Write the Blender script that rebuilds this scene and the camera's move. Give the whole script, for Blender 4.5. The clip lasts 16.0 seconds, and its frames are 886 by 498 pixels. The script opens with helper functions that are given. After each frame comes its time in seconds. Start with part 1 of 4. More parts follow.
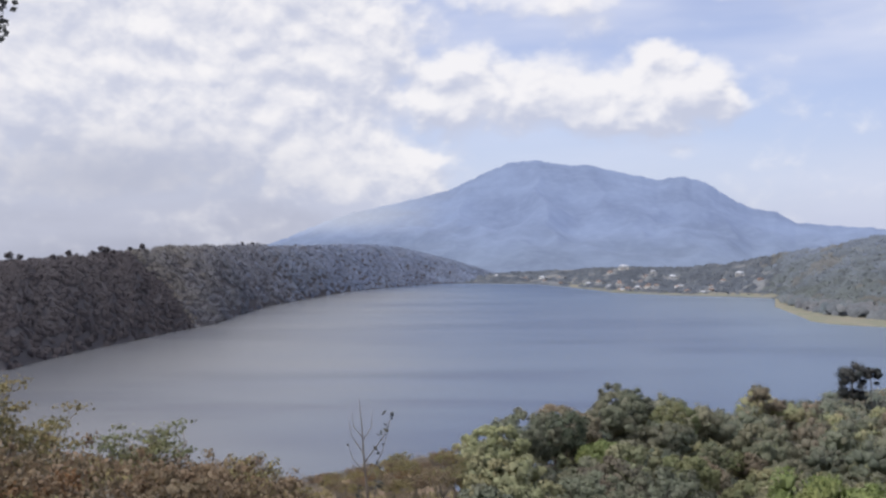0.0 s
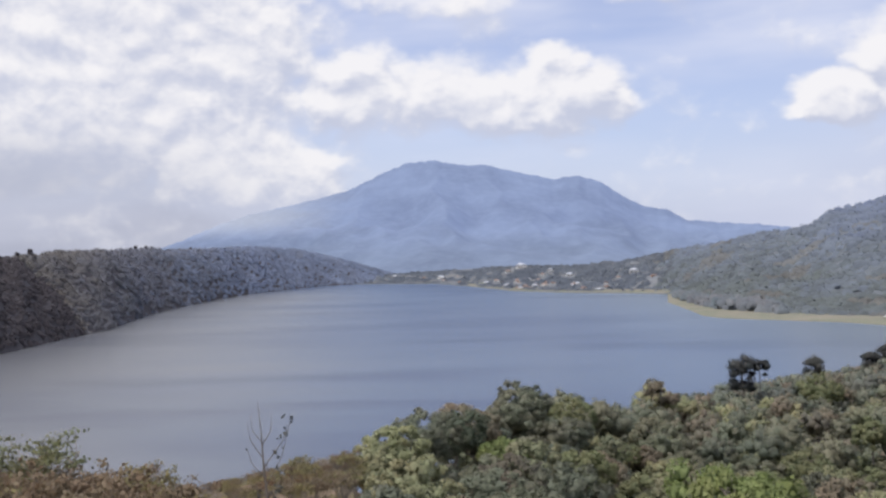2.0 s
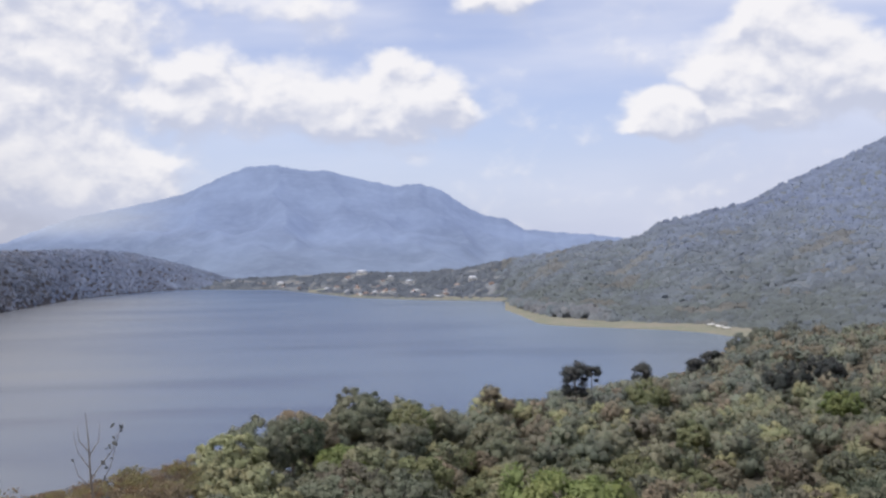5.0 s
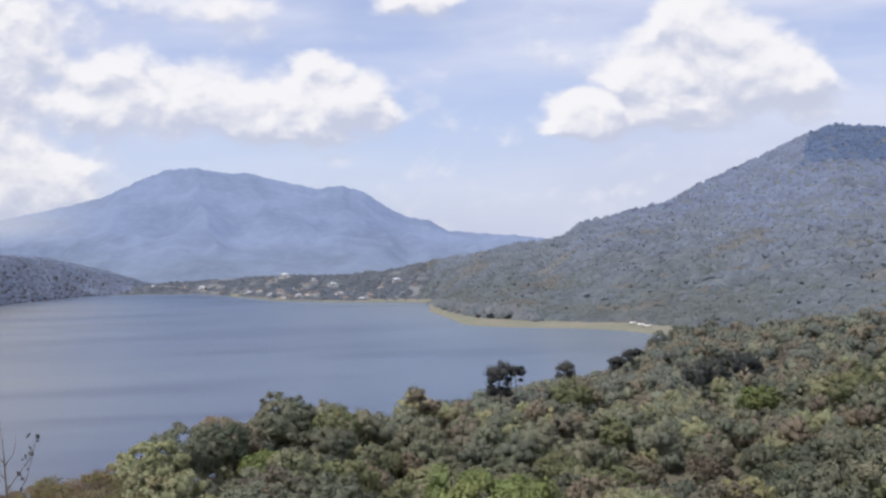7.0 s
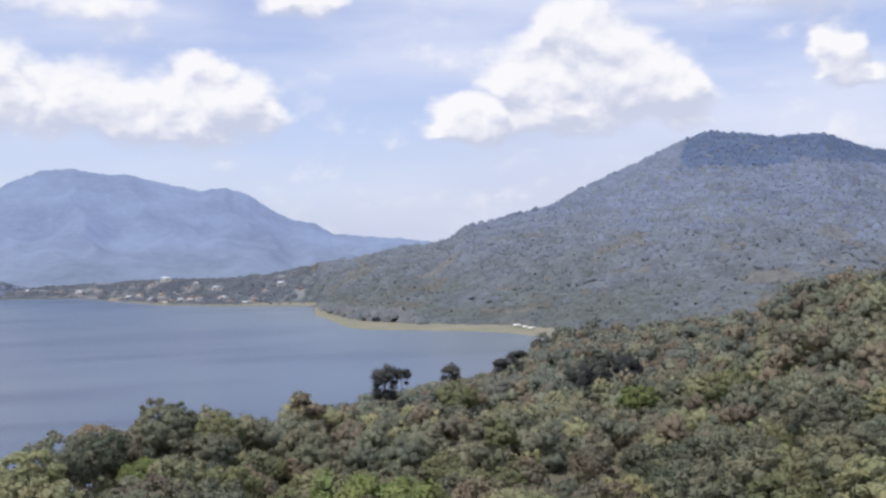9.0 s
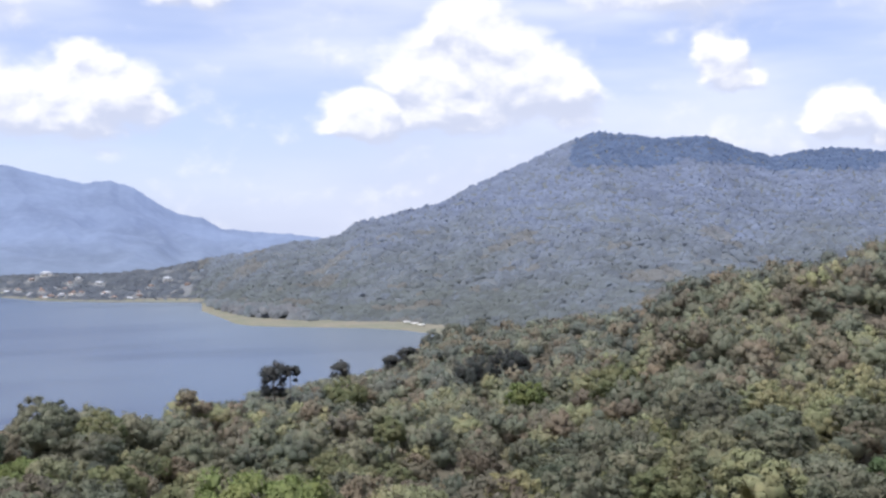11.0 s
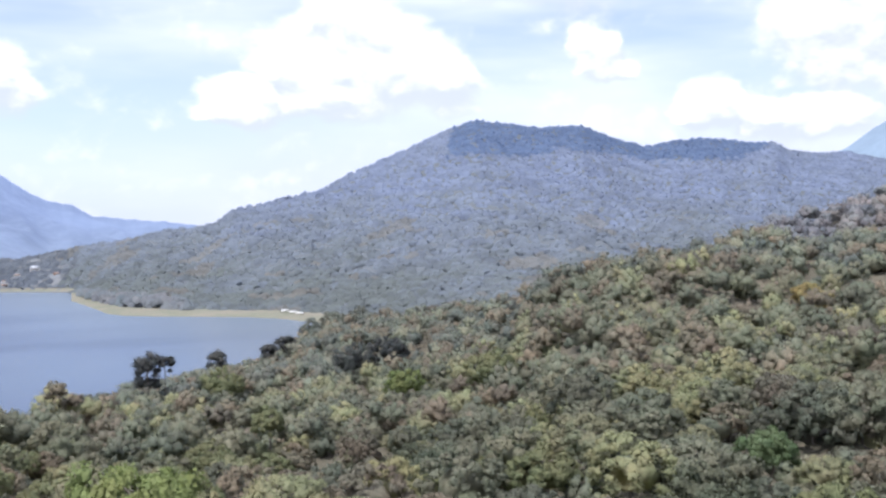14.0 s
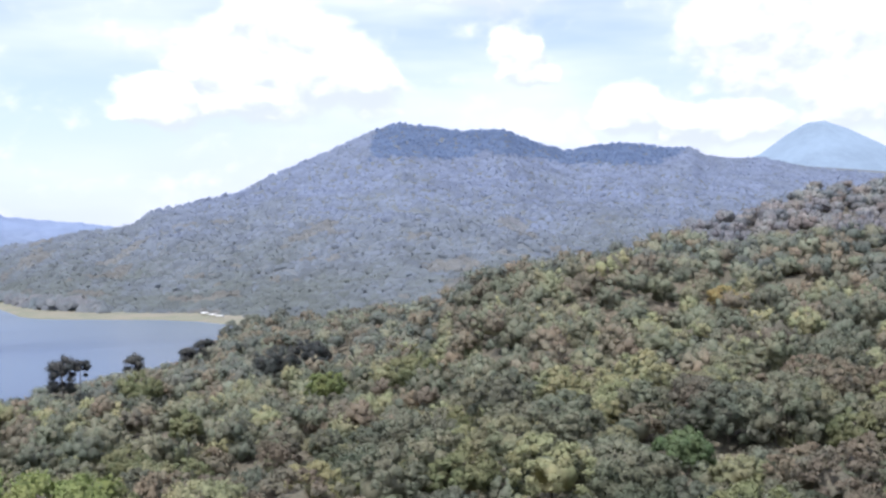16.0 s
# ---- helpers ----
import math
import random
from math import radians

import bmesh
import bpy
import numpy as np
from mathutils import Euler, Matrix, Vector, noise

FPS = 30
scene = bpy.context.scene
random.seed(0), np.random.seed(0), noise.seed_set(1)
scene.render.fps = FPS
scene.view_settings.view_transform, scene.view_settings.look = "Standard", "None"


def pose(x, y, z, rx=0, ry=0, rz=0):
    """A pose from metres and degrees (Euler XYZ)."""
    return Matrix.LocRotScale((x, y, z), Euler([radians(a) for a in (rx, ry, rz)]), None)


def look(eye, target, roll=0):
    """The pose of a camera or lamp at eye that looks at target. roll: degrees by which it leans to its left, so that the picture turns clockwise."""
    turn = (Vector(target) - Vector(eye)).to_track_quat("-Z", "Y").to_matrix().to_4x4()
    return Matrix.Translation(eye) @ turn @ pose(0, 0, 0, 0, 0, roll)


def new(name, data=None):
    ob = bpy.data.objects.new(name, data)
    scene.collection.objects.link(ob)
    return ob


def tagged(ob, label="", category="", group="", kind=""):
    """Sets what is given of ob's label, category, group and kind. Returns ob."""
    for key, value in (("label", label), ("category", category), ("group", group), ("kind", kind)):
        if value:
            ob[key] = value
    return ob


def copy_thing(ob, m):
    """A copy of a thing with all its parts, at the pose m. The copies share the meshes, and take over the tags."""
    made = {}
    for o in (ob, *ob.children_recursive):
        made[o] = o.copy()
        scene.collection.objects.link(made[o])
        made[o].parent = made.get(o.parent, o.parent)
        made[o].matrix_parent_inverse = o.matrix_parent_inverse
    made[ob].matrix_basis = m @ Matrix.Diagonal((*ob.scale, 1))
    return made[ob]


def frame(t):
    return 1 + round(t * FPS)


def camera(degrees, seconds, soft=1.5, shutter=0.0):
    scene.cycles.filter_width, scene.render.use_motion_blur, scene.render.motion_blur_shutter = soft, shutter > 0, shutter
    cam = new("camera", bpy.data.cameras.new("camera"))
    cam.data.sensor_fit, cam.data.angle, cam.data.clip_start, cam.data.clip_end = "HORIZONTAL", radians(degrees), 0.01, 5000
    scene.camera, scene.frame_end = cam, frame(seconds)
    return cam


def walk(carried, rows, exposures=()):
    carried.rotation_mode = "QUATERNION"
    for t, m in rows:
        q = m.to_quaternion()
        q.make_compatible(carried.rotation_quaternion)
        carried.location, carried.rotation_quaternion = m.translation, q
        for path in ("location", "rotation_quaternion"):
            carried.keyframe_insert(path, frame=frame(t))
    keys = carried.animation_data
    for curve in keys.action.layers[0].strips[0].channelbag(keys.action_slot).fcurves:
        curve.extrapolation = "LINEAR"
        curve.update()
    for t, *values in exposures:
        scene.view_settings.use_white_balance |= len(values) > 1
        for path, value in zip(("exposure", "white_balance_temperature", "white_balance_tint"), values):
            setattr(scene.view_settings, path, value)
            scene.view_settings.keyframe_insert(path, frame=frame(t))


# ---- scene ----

# The viewpoint stands 80 m above the lake, whose level is z = 0.
# Bearings are degrees to the right of the first view, distances are metres from the viewpoint.
EYE, ARC = 80.0, 0.25
cam = camera(44.15, 16.0, soft=2.6)
ROWS = [  # seconds, bearing, pitch, roll
    (0.0, 0.0, 0.0, 0.0), (0.5, 1.45, 0.03, -0.44), (1.0, 2.81, -0.01, -0.60), (1.5, 4.00, -0.05, -0.77),
    (2.0, 5.31, -0.01, -0.78), (2.5, 7.01, 0.04, -0.39), (3.0, 8.63, 0.11, -0.39), (3.5, 10.13, 0.12, -0.65),
    (4.0, 11.43, 0.19, -0.29), (6.5, 16.62, 0.32, -0.57), (7.0, 17.65, 0.35, -0.63), (7.5, 18.87, 0.31, -0.53),
    (8.0, 20.60, 0.34, -0.34), (8.5, 22.24, 0.44, -0.30), (9.0, 23.64, 0.45, -0.67), (11.5, 30.65, 0.10, -0.35),
    (12.0, 31.79, -0.07, -0.70), (12.5, 32.72, -0.11, -0.44), (13.0, 33.62, -0.17, -0.52), (13.5, 34.69, -0.29, -0.57),
    (14.0, 35.70, -0.43, -0.27), (14.5, 36.63, -0.61, -0.15), (15.0, 37.57, -0.64, -0.38), (15.5, 38.64, -0.56, -0.41),
    (16.0, 39.77, -0.31, -0.09),
]


def eye_pose(bearing, pitch, roll):
    a = radians(bearing)
    return pose(ARC * math.sin(a), ARC * math.cos(a), EYE, 0, 0, -bearing) @ pose(0, 0, 0, 90 + pitch) @ pose(0, 0, 0, 0, 0, roll)


walk(cam, [(t, eye_pose(b, p, r)) for t, b, p, r in ROWS], exposures=[(0.0, 0.0, 6520, 13), (4.0, 0.0, 6520, 13), (9.0, 0.07, 6450, 13), (12.5, 0.43, 6250, 13), (16.0, 0.56, 6200, 13)])

# ---------------------------------------------------------------- light
SUN_BEARING, SUN_HEIGHT = -105.0, 66.0
sun_data = bpy.data.lights.new("sun", "SUN")
sun_data.energy, sun_data.angle, sun_data.color = 3.3, radians(1.5), (1.0, 0.97, 0.92)
sun = new("sun", sun_data)
sb, sh = radians(SUN_BEARING), radians(SUN_HEIGHT)
sun.matrix_world = look((1500 * math.sin(sb) * math.cos(sh), 1500 * math.cos(sb) * math.cos(sh), 1500 * math.sin(sh)), (0, 0, 0))


class Nodes:
    """A short hand for node trees."""

    def __init__(self, tree):
        self.tree = tree
        tree.nodes.clear()

    def add(self, kind, **values):
        node = self.tree.nodes.new(kind)
        for key, value in values.items():
            if key == "operation":
                node.operation = value
            elif key == "sky_type":
                node.sky_type = value
            elif key == "attribute_name":
                node.attribute_name = value
            elif key == "feature":
                node.feature = value
            elif key == "blend_type":
                node.blend_type = value
            elif key == "data_type":
                node.data_type = value
        return node

    def link(self, a, b):
        if isinstance(a, bpy.types.NodeSocket):
            self.tree.links.new(a, b)
        else:
            b.default_value = a

    def math(self, operation, a, b=0.0, c=0.0):
        node = self.add("ShaderNodeMath", operation=operation)
        for value, socket in zip((a, b, c), node.inputs):
            self.link(value, socket)
        return node.outputs[0]

    def vec(self, operation, a, b=(0, 0, 0)):
        node = self.add("ShaderNodeVectorMath", operation=operation)
        self.link(a, node.inputs[0])
        self.link(b, node.inputs[1])
        return node.outputs["Value"] if operation in ("LENGTH", "DOT_PRODUCT", "DISTANCE") else node.outputs["Vector"]

    def ramp(self, value, low, high, smooth=True):
        node = self.add("ShaderNodeMapRange")
        node.interpolation_type = "SMOOTHSTEP" if smooth else "LINEAR"
        self.link(value, node.inputs["Value"])
        node.inputs["From Min"].default_value, node.inputs["From Max"].default_value = low, high
        return node.outputs["Result"]

    def mix(self, factor, a, b, blend_type="MIX"):
        node = self.add("ShaderNodeMix", data_type="RGBA", blend_type=blend_type)
        self.link(factor, node.inputs["Factor"])
        self.link((*a, 1) if isinstance(a, tuple) else a, node.inputs["A"] if False else node.inputs[6])
        self.link((*b, 1) if isinstance(b, tuple) else b, node.inputs[7])
        return node.outputs[2]

    def noise(self, vector, scale, detail=4.0, rough=0.55, distortion=0.0):
        node = self.add("ShaderNodeTexNoise")
        self.link(vector, node.inputs["Vector"])
        for key, value in (("Scale", scale), ("Detail", detail), ("Roughness", rough), ("Distortion", distortion)):
            node.inputs[key].default_value = value
        return node.outputs["Fac"]


world = bpy.data.worlds.new("sky")
scene.world = world
world.use_nodes = True
n = Nodes(world.node_tree)
ways = n.add("ShaderNodeTexCoord").outputs["Generated"]
split = n.add("ShaderNodeSeparateXYZ")
n.link(ways, split.inputs[0])
bearing = n.math("MULTIPLY", n.math("ARCTAN2", split.outputs[0], split.outputs[1]), 57.296)
rise = n.math("MULTIPLY", n.math("ARCSINE", split.outputs[2]), 57.296)
join = n.add("ShaderNodeCombineXYZ")
n.link(bearing, join.inputs[0]), n.link(rise, join.inputs[1])
chart = join.outputs[0]
sky = n.add("ShaderNodeTexSky", sky_type="NISHITA")
sky.sun_disc, sky.sun_elevation, sky.sun_rotation = False, sh, sb
sky.altitude, sky.air_density, sky.dust_density = 1300, 1.0, 2.5
# cumulus: bearing, rise, half width, half height, weight
CLOUDS = [
    (-17, 9.6, 11, 7.0, 0.78), (-7.5, 9.8, 6.4, 5.6, 0.72), (-14, 5.2, 7.0, 2.8, 0.66), (-5.6, 4.6, 4.2, 2.5, 0.80), (-2.2, 3.7, 2.4, 1.9, 0.74),
    (0.6, 8.2, 3.2, 2.2, 0.66), (4.0, 7.9, 3.8, 2.0, 0.68), (8.0, 7.5, 3.4, 1.6, 0.68), (11.4, 7.9, 3.3, 1.8, 0.82), (11.6, 9.3, 1.7, 1.1, 0.74), (14.0, 7.3, 1.8, 1.1, 0.62),
    (16.4, 13.2, 2.4, 0.9, 0.66), (4.5, 12.8, 5.0, 0.9, 0.36),
    (25.4, 7.3, 2.7, 1.2, 0.80), (28.4, 9.2, 3.0, 2.4, 0.66), (31.2, 10.8, 3.0, 2.8, 0.66), (33.6, 8.8, 3.2, 2.2, 0.64), (36.0, 8.0, 1.9, 1.6, 0.62), (30.0, 7.4, 3.6, 1.1, 0.70),
    (43.6, 9.7, 1.5, 1.3, 0.66), (44.6, 8.9, 1.3, 0.6, 0.62), (41, 13.2, 6, 1.1, 0.50), (49.4, 6.9, 1.6, 1.2, 0.84), (51.6, 6.4, 1.7, 1.0, 0.74), (54.5, 6.2, 3.2, 1.2, 0.66),
    (56.0, 10.4, 3.6, 3.2, 0.76), (61.0, 9.0, 4.2, 3.4, 0.66),
    (72, 9, 6, 4, 0.6), (-38, 8, 8, 5, 0.7), (88, 11, 9, 5, 0.65), (-62, 10, 9, 5, 0.6), (120, 9, 10, 5, 0.7), (-110, 9, 12, 5, 0.65), (165, 10, 12, 6, 0.7),
]


def cloud_field(where):
    """How thick the cloud is at a place of the chart: broad lobes broken into billows."""
    slow = n.vec("MULTIPLY", where, (0.30, 0.45, 1))
    sway = n.add("ShaderNodeCombineXYZ")
    n.link(n.math("MULTIPLY", n.math("SUBTRACT", n.noise(slow, 1.0, 3.0, 0.6), 0.5), 3.0), sway.inputs[0])
    n.link(n.math("MULTIPLY", n.math("SUBTRACT", n.noise(n.vec("ADD", slow, (31, 17, 0)), 1.0, 3.0, 0.6), 0.5), 1.8), sway.inputs[1])
    centre, cover = n.vec("ADD", where, sway.outputs[0]), None
    for cb, cr, cw, ch, weight in CLOUDS:
        off = n.vec("DIVIDE", n.vec("SUBTRACT", centre, (cb, cr, 0)), (cw, ch, 1))
        far2 = n.vec("DOT_PRODUCT", off, off)
        lobe = n.math("MULTIPLY", n.math("EXPONENT", n.math("MULTIPLY", n.math("MULTIPLY", far2, far2), -0.7)), weight)
        cover = lobe if cover is None else n.math("SMOOTH_MAX", cover, lobe, 0.10)
    wide = n.noise(n.vec("MULTIPLY", where, (0.20, 0.27, 1)), 1.0, 6.0, 0.52, 0.25)
    cells = n.add("ShaderNodeTexVoronoi", feature="SMOOTH_F1")
    n.link(n.vec("MULTIPLY", centre, (0.62, 0.80, 1)), cells.inputs["Vector"])
    cells.inputs["Scale"].default_value, cells.inputs["Detail"].default_value, cells.inputs["Roughness"].default_value = 1.0, 2.0, 0.45
    cells.inputs["Smoothness"].default_value = 0.35
    puff = n.math("SUBTRACT", n.math("MULTIPLY", wide, 1.0), n.math("MULTIPLY", cells.outputs["Distance"], 0.20))
    high = n.ramp(n.vec("DOT_PRODUCT", where, (0, 1, 0)), 14.0, 30.0)
    over = n.math("MULTIPLY", n.ramp(n.noise(n.vec("MULTIPLY", where, (0.02, 0.04, 1)), 1.6, 3.0), 0.42, 0.62), 0.55)
    cover = n.math("ADD", cover, n.math("MULTIPLY", high, over))
    return n.math("ADD", cover, n.math("SUBTRACT", puff, 0.28))


body = cloud_field(chart)
toward_sun = cloud_field(n.vec("ADD", chart, (-0.25, 0.75, 0)))
density = n.ramp(body, 0.10, 0.60)
veil = n.noise(n.vec("MULTIPLY", chart, (0.035, 0.15, 1)), 1.5, 4.0, 0.5)
left_veil = n.math("MULTIPLY", n.ramp(bearing, 2.0, -10.0), n.ramp(rise, 3.0, 7.0))
thin = n.math("MAXIMUM", n.math("MULTIPLY", left_veil, 0.8), n.math("MULTIPLY", n.ramp(veil, 0.34, 0.72), n.math("ADD", n.math("MULTIPLY", n.ramp(rise, 6.0, 12.0), 0.5), n.math("ADD", n.math("MULTIPLY", n.ramp(bearing, 22.0, 48.0), 0.35), 0.35))))
lit = n.ramp(n.math("SUBTRACT", body, toward_sun), -0.24, 0.22)
under = n.vec("DIVIDE", n.vec("SUBTRACT", chart, (-17, 3.6, 0)), (9.0, 2.2, 1))
under = n.math("MULTIPLY", n.math("EXPONENT", n.math("MULTIPLY", n.vec("DOT_PRODUCT", under, under), -1.0)), 0.85)
blue = n.mix(1.0, n.mix(1.0, sky.outputs[0], (0.098, 0.096, 0.108), "MULTIPLY"), (0.200, 0.205, 0.255), "ADD")
low_air = n.mix(n.math("MULTIPLY", n.ramp(rise, 8.0, -1.0), 0.85), blue, (0.52, 0.590, 0.78))
low_air = n.mix(n.math("MULTIPLY", n.ramp(bearing, -1.0, -9.0), n.ramp(rise, 4.5, 1.5)), low_air, (0.40, 0.43, 0.53))
low_air = n.mix(n.math("MULTIPLY", n.ramp(bearing, 12.0, 40.0), n.ramp(rise, 11.0, 2.0)), low_air, (0.61, 0.65, 0.79))
veiled = n.mix(thin, low_air, (0.74, 0.785, 0.91))
white = n.mix(under, n.mix(lit, (0.56, 0.605, 0.73), (0.93, 0.93, 0.93)), (0.46, 0.495, 0.60))
air = n.mix(n.math("MULTIPLY", density, 0.92), veiled, white)
back = n.add("ShaderNodeBackground")
n.link(air, back.inputs["Color"])
back.inputs["Strength"].default_value = 1.0
n.link(back.outputs[0], n.add("ShaderNodeOutputWorld").inputs[0])


# ---------------------------------------------------------------- materials
def material(name, shade):
    m = bpy.data.materials.new(name)
    m.use_nodes = True
    k = Nodes(m.node_tree)
    p = k.add("ShaderNodeBsdfPrincipled")
    k.link(p.outputs[0], k.add("ShaderNodeOutputMaterial").inputs[0])
    shade(k, p)
    return m


def place_of(k):
    return k.add("ShaderNodeNewGeometry").outputs["Position"]


def bump(k, p, height, strength, distance):
    b = k.add("ShaderNodeBump")
    b.inputs["Strength"].default_value, b.inputs["Distance"].default_value = strength, distance
    k.link(height, b.inputs["Height"])
    k.link(b.outputs[0], p.inputs["Normal"])


def foliage(name, dark, mid, light, grain=1.2, gloss=0.6, through_leaf=0.42, hue=0.5):
    """Leaves: three tones picked tree by tree through the tint attribute or the object's own random number."""
    m = bpy.data.materials.new(name)
    m.use_nodes = True
    k = Nodes(m.node_tree)
    p = k.add("ShaderNodeBsdfPrincipled")
    tint = k.add("ShaderNodeAttribute", attribute_name="tint").outputs["Fac"]
    own = k.add("ShaderNodeObjectInfo").outputs["Random"]
    pick = k.math("ADD", tint, k.math("MULTIPLY", own, k.math("LESS_THAN", tint, 0.001)))
    where = place_of(k)
    fine = k.noise(where, grain, 3.0, 0.6)
    patch = k.noise(where, grain * 0.12, 2.0, 0.5)
    a = k.mix(k.ramp(pick, 0.0, 0.55, False), dark, mid)
    c = k.mix(k.ramp(pick, 0.6, 1.0, False), a, light)
    spread = k.mix(k.ramp(fine, 0.3, 0.7), (0.82, 0.82, 0.83), (1.16, 1.16, 1.14))
    c = k.mix(1.0, c, spread, "MULTIPLY")
    c = k.mix(hue, c, k.mix(1.0, c, k.mix(k.ramp(patch, 0.35, 0.65), (1.12, 0.98, 0.95), (0.90, 1.02, 1.0)), "MULTIPLY"))
    k.link(c, p.inputs["Base Color"])
    p.inputs["Roughness"].default_value = gloss
    p.inputs["Specular IOR Level"].default_value = 0.3
    thin_leaf = k.add("ShaderNodeBsdfTranslucent")
    k.link(c, thin_leaf.inputs["Color"])
    both = k.add("ShaderNodeMixShader")
    both.inputs[0].default_value = through_leaf
    k.link(p.outputs[0], both.inputs[1])
    k.link(thin_leaf.outputs[0], both.inputs[2])
    k.link(both.outputs[0], k.add("ShaderNodeOutputMaterial").inputs[0])
    return m


def bark(name, a, b):
    def shade(k, p):
        where = k.vec("MULTIPLY", place_of(k), (1, 1, 0.25))
        g = k.noise(where, 6.0, 5.0, 0.6)
        k.link(k.mix(k.ramp(g, 0.3, 0.7), a, b), p.inputs["Base Color"])
        p.inputs["Roughness"].default_value = 0.85
        bump(k, p, g, 0.5, 0.02)
    return material(name, shade)


def soil(name, a, b, c, scale=0.05):
    def shade(k, p):
        where = place_of(k)
        big = k.noise(where, scale, 4.0, 0.6)
        small = k.noise(where, scale * 22, 4.0, 0.6)
        col = k.mix(k.ramp(big, 0.35, 0.65), a, b)
        col = k.mix(k.ramp(small, 0.45, 0.75), col, c)
        k.link(col, p.inputs["Base Color"])
        p.inputs["Roughness"].default_value = 0.9
        bump(k, p, small, 0.4, 0.5)
    return material(name, shade)


def plain(name, a, b, scale, rough):
    def shade(k, p):
        g = k.noise(place_of(k), scale, 3.0, 0.5)
        k.link(k.mix(k.ramp(g, 0.35, 0.65), a, b), p.inputs["Base Color"])
        p.inputs["Roughness"].default_value = rough
    return material(name, shade)


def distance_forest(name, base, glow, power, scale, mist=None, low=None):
    """Forest far off, the haze before it put into its emission; mist: bearings between which drifting cloud is painted
    over it; low: the tone of its foot.
    """
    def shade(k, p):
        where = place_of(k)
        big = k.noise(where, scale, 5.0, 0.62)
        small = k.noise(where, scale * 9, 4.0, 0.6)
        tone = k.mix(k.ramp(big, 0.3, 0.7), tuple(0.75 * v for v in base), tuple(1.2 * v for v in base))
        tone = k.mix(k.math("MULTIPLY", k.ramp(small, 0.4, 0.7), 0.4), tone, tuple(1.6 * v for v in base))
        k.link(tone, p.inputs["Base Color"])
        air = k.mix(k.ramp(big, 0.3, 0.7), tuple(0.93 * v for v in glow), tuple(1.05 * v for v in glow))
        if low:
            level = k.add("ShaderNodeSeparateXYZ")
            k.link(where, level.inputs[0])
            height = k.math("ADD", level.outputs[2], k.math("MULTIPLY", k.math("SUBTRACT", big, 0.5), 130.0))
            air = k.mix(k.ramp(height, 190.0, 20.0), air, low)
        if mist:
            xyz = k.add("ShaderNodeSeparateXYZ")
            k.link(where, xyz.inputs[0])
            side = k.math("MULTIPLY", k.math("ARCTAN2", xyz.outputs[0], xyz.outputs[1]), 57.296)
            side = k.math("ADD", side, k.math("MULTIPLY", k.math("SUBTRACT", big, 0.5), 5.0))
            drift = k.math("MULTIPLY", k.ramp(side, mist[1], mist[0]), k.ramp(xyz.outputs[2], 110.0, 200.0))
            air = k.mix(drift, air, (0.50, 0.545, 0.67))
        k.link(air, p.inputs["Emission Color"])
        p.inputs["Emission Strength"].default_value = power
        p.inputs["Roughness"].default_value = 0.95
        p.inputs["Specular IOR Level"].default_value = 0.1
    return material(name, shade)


def water_shade(k, p):
    """Ruffled lake: gusts darken it in long streaks, their weaker reflection put into colour and IOR; the clouds' grey
    reflection is painted along the dark ridge.
    """
    where = place_of(k)
    xyz = k.add("ShaderNodeSeparateXYZ")
    k.link(where, xyz.inputs[0])
    gust = k.noise(k.vec("MULTIPLY", where, (0.0016, 0.0030, 1)), 1.0, 4.0, 0.55, 0.3)
    cat = k.noise(k.vec("MULTIPLY", where, (0.0021, 0.0068, 1)), 1.0, 4.0, 0.55, 0.2)
    fine = k.noise(k.vec("MULTIPLY", where, (0.012, 0.030, 1)), 1.0, 3.0, 0.6)
    calm = k.math("ADD", k.math("MULTIPLY", k.ramp(gust, 0.36, 0.66), 0.40), k.math("ADD", k.math("MULTIPLY", k.ramp(cat, 0.48, 0.62), 0.50), k.math("MULTIPLY", k.ramp(fine, 0.4, 0.7), 0.10)))
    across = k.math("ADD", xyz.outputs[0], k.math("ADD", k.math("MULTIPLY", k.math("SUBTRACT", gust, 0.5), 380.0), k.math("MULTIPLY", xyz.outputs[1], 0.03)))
    # grey reflection of the clouds, mixed into the water's base colour
    cloud_sheen = k.ramp(across, 130.0, -190.0)
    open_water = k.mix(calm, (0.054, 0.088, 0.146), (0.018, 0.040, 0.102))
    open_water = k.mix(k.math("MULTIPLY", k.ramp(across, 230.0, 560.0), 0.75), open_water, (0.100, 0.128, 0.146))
    k.link(k.mix(cloud_sheen, open_water, k.mix(calm, (0.104, 0.108, 0.118), (0.072, 0.078, 0.098))), p.inputs["Base Color"])
    p.inputs["Roughness"].default_value = 0.27
    k.link(k.math("SUBTRACT", 1.37, k.math("MULTIPLY", calm, 0.15)), p.inputs["IOR"])
    p.inputs["Specular IOR Level"].default_value = 0.5


WATER = material("lake_water", water_shade)
FOREST = foliage("forest_leaves", (0.154, 0.170, 0.132), (0.231, 0.241, 0.174), (0.352, 0.353, 0.202))
FOREST_DRY = foliage("dry_forest_leaves", (0.190, 0.174, 0.138), (0.238, 0.212, 0.160), (0.292, 0.256, 0.188))
BRIGHT = foliage("bright_leaves", (0.205, 0.222, 0.124), (0.222, 0.240, 0.130), (0.240, 0.258, 0.138))
LIME = foliage("lime_leaves", (0.208, 0.250, 0.100), (0.224, 0.265, 0.105), (0.239, 0.280, 0.105))
GREEN_DARK = foliage("deep_green_leaves", (0.110, 0.128, 0.092), (0.125, 0.145, 0.10), (0.14, 0.158, 0.108))
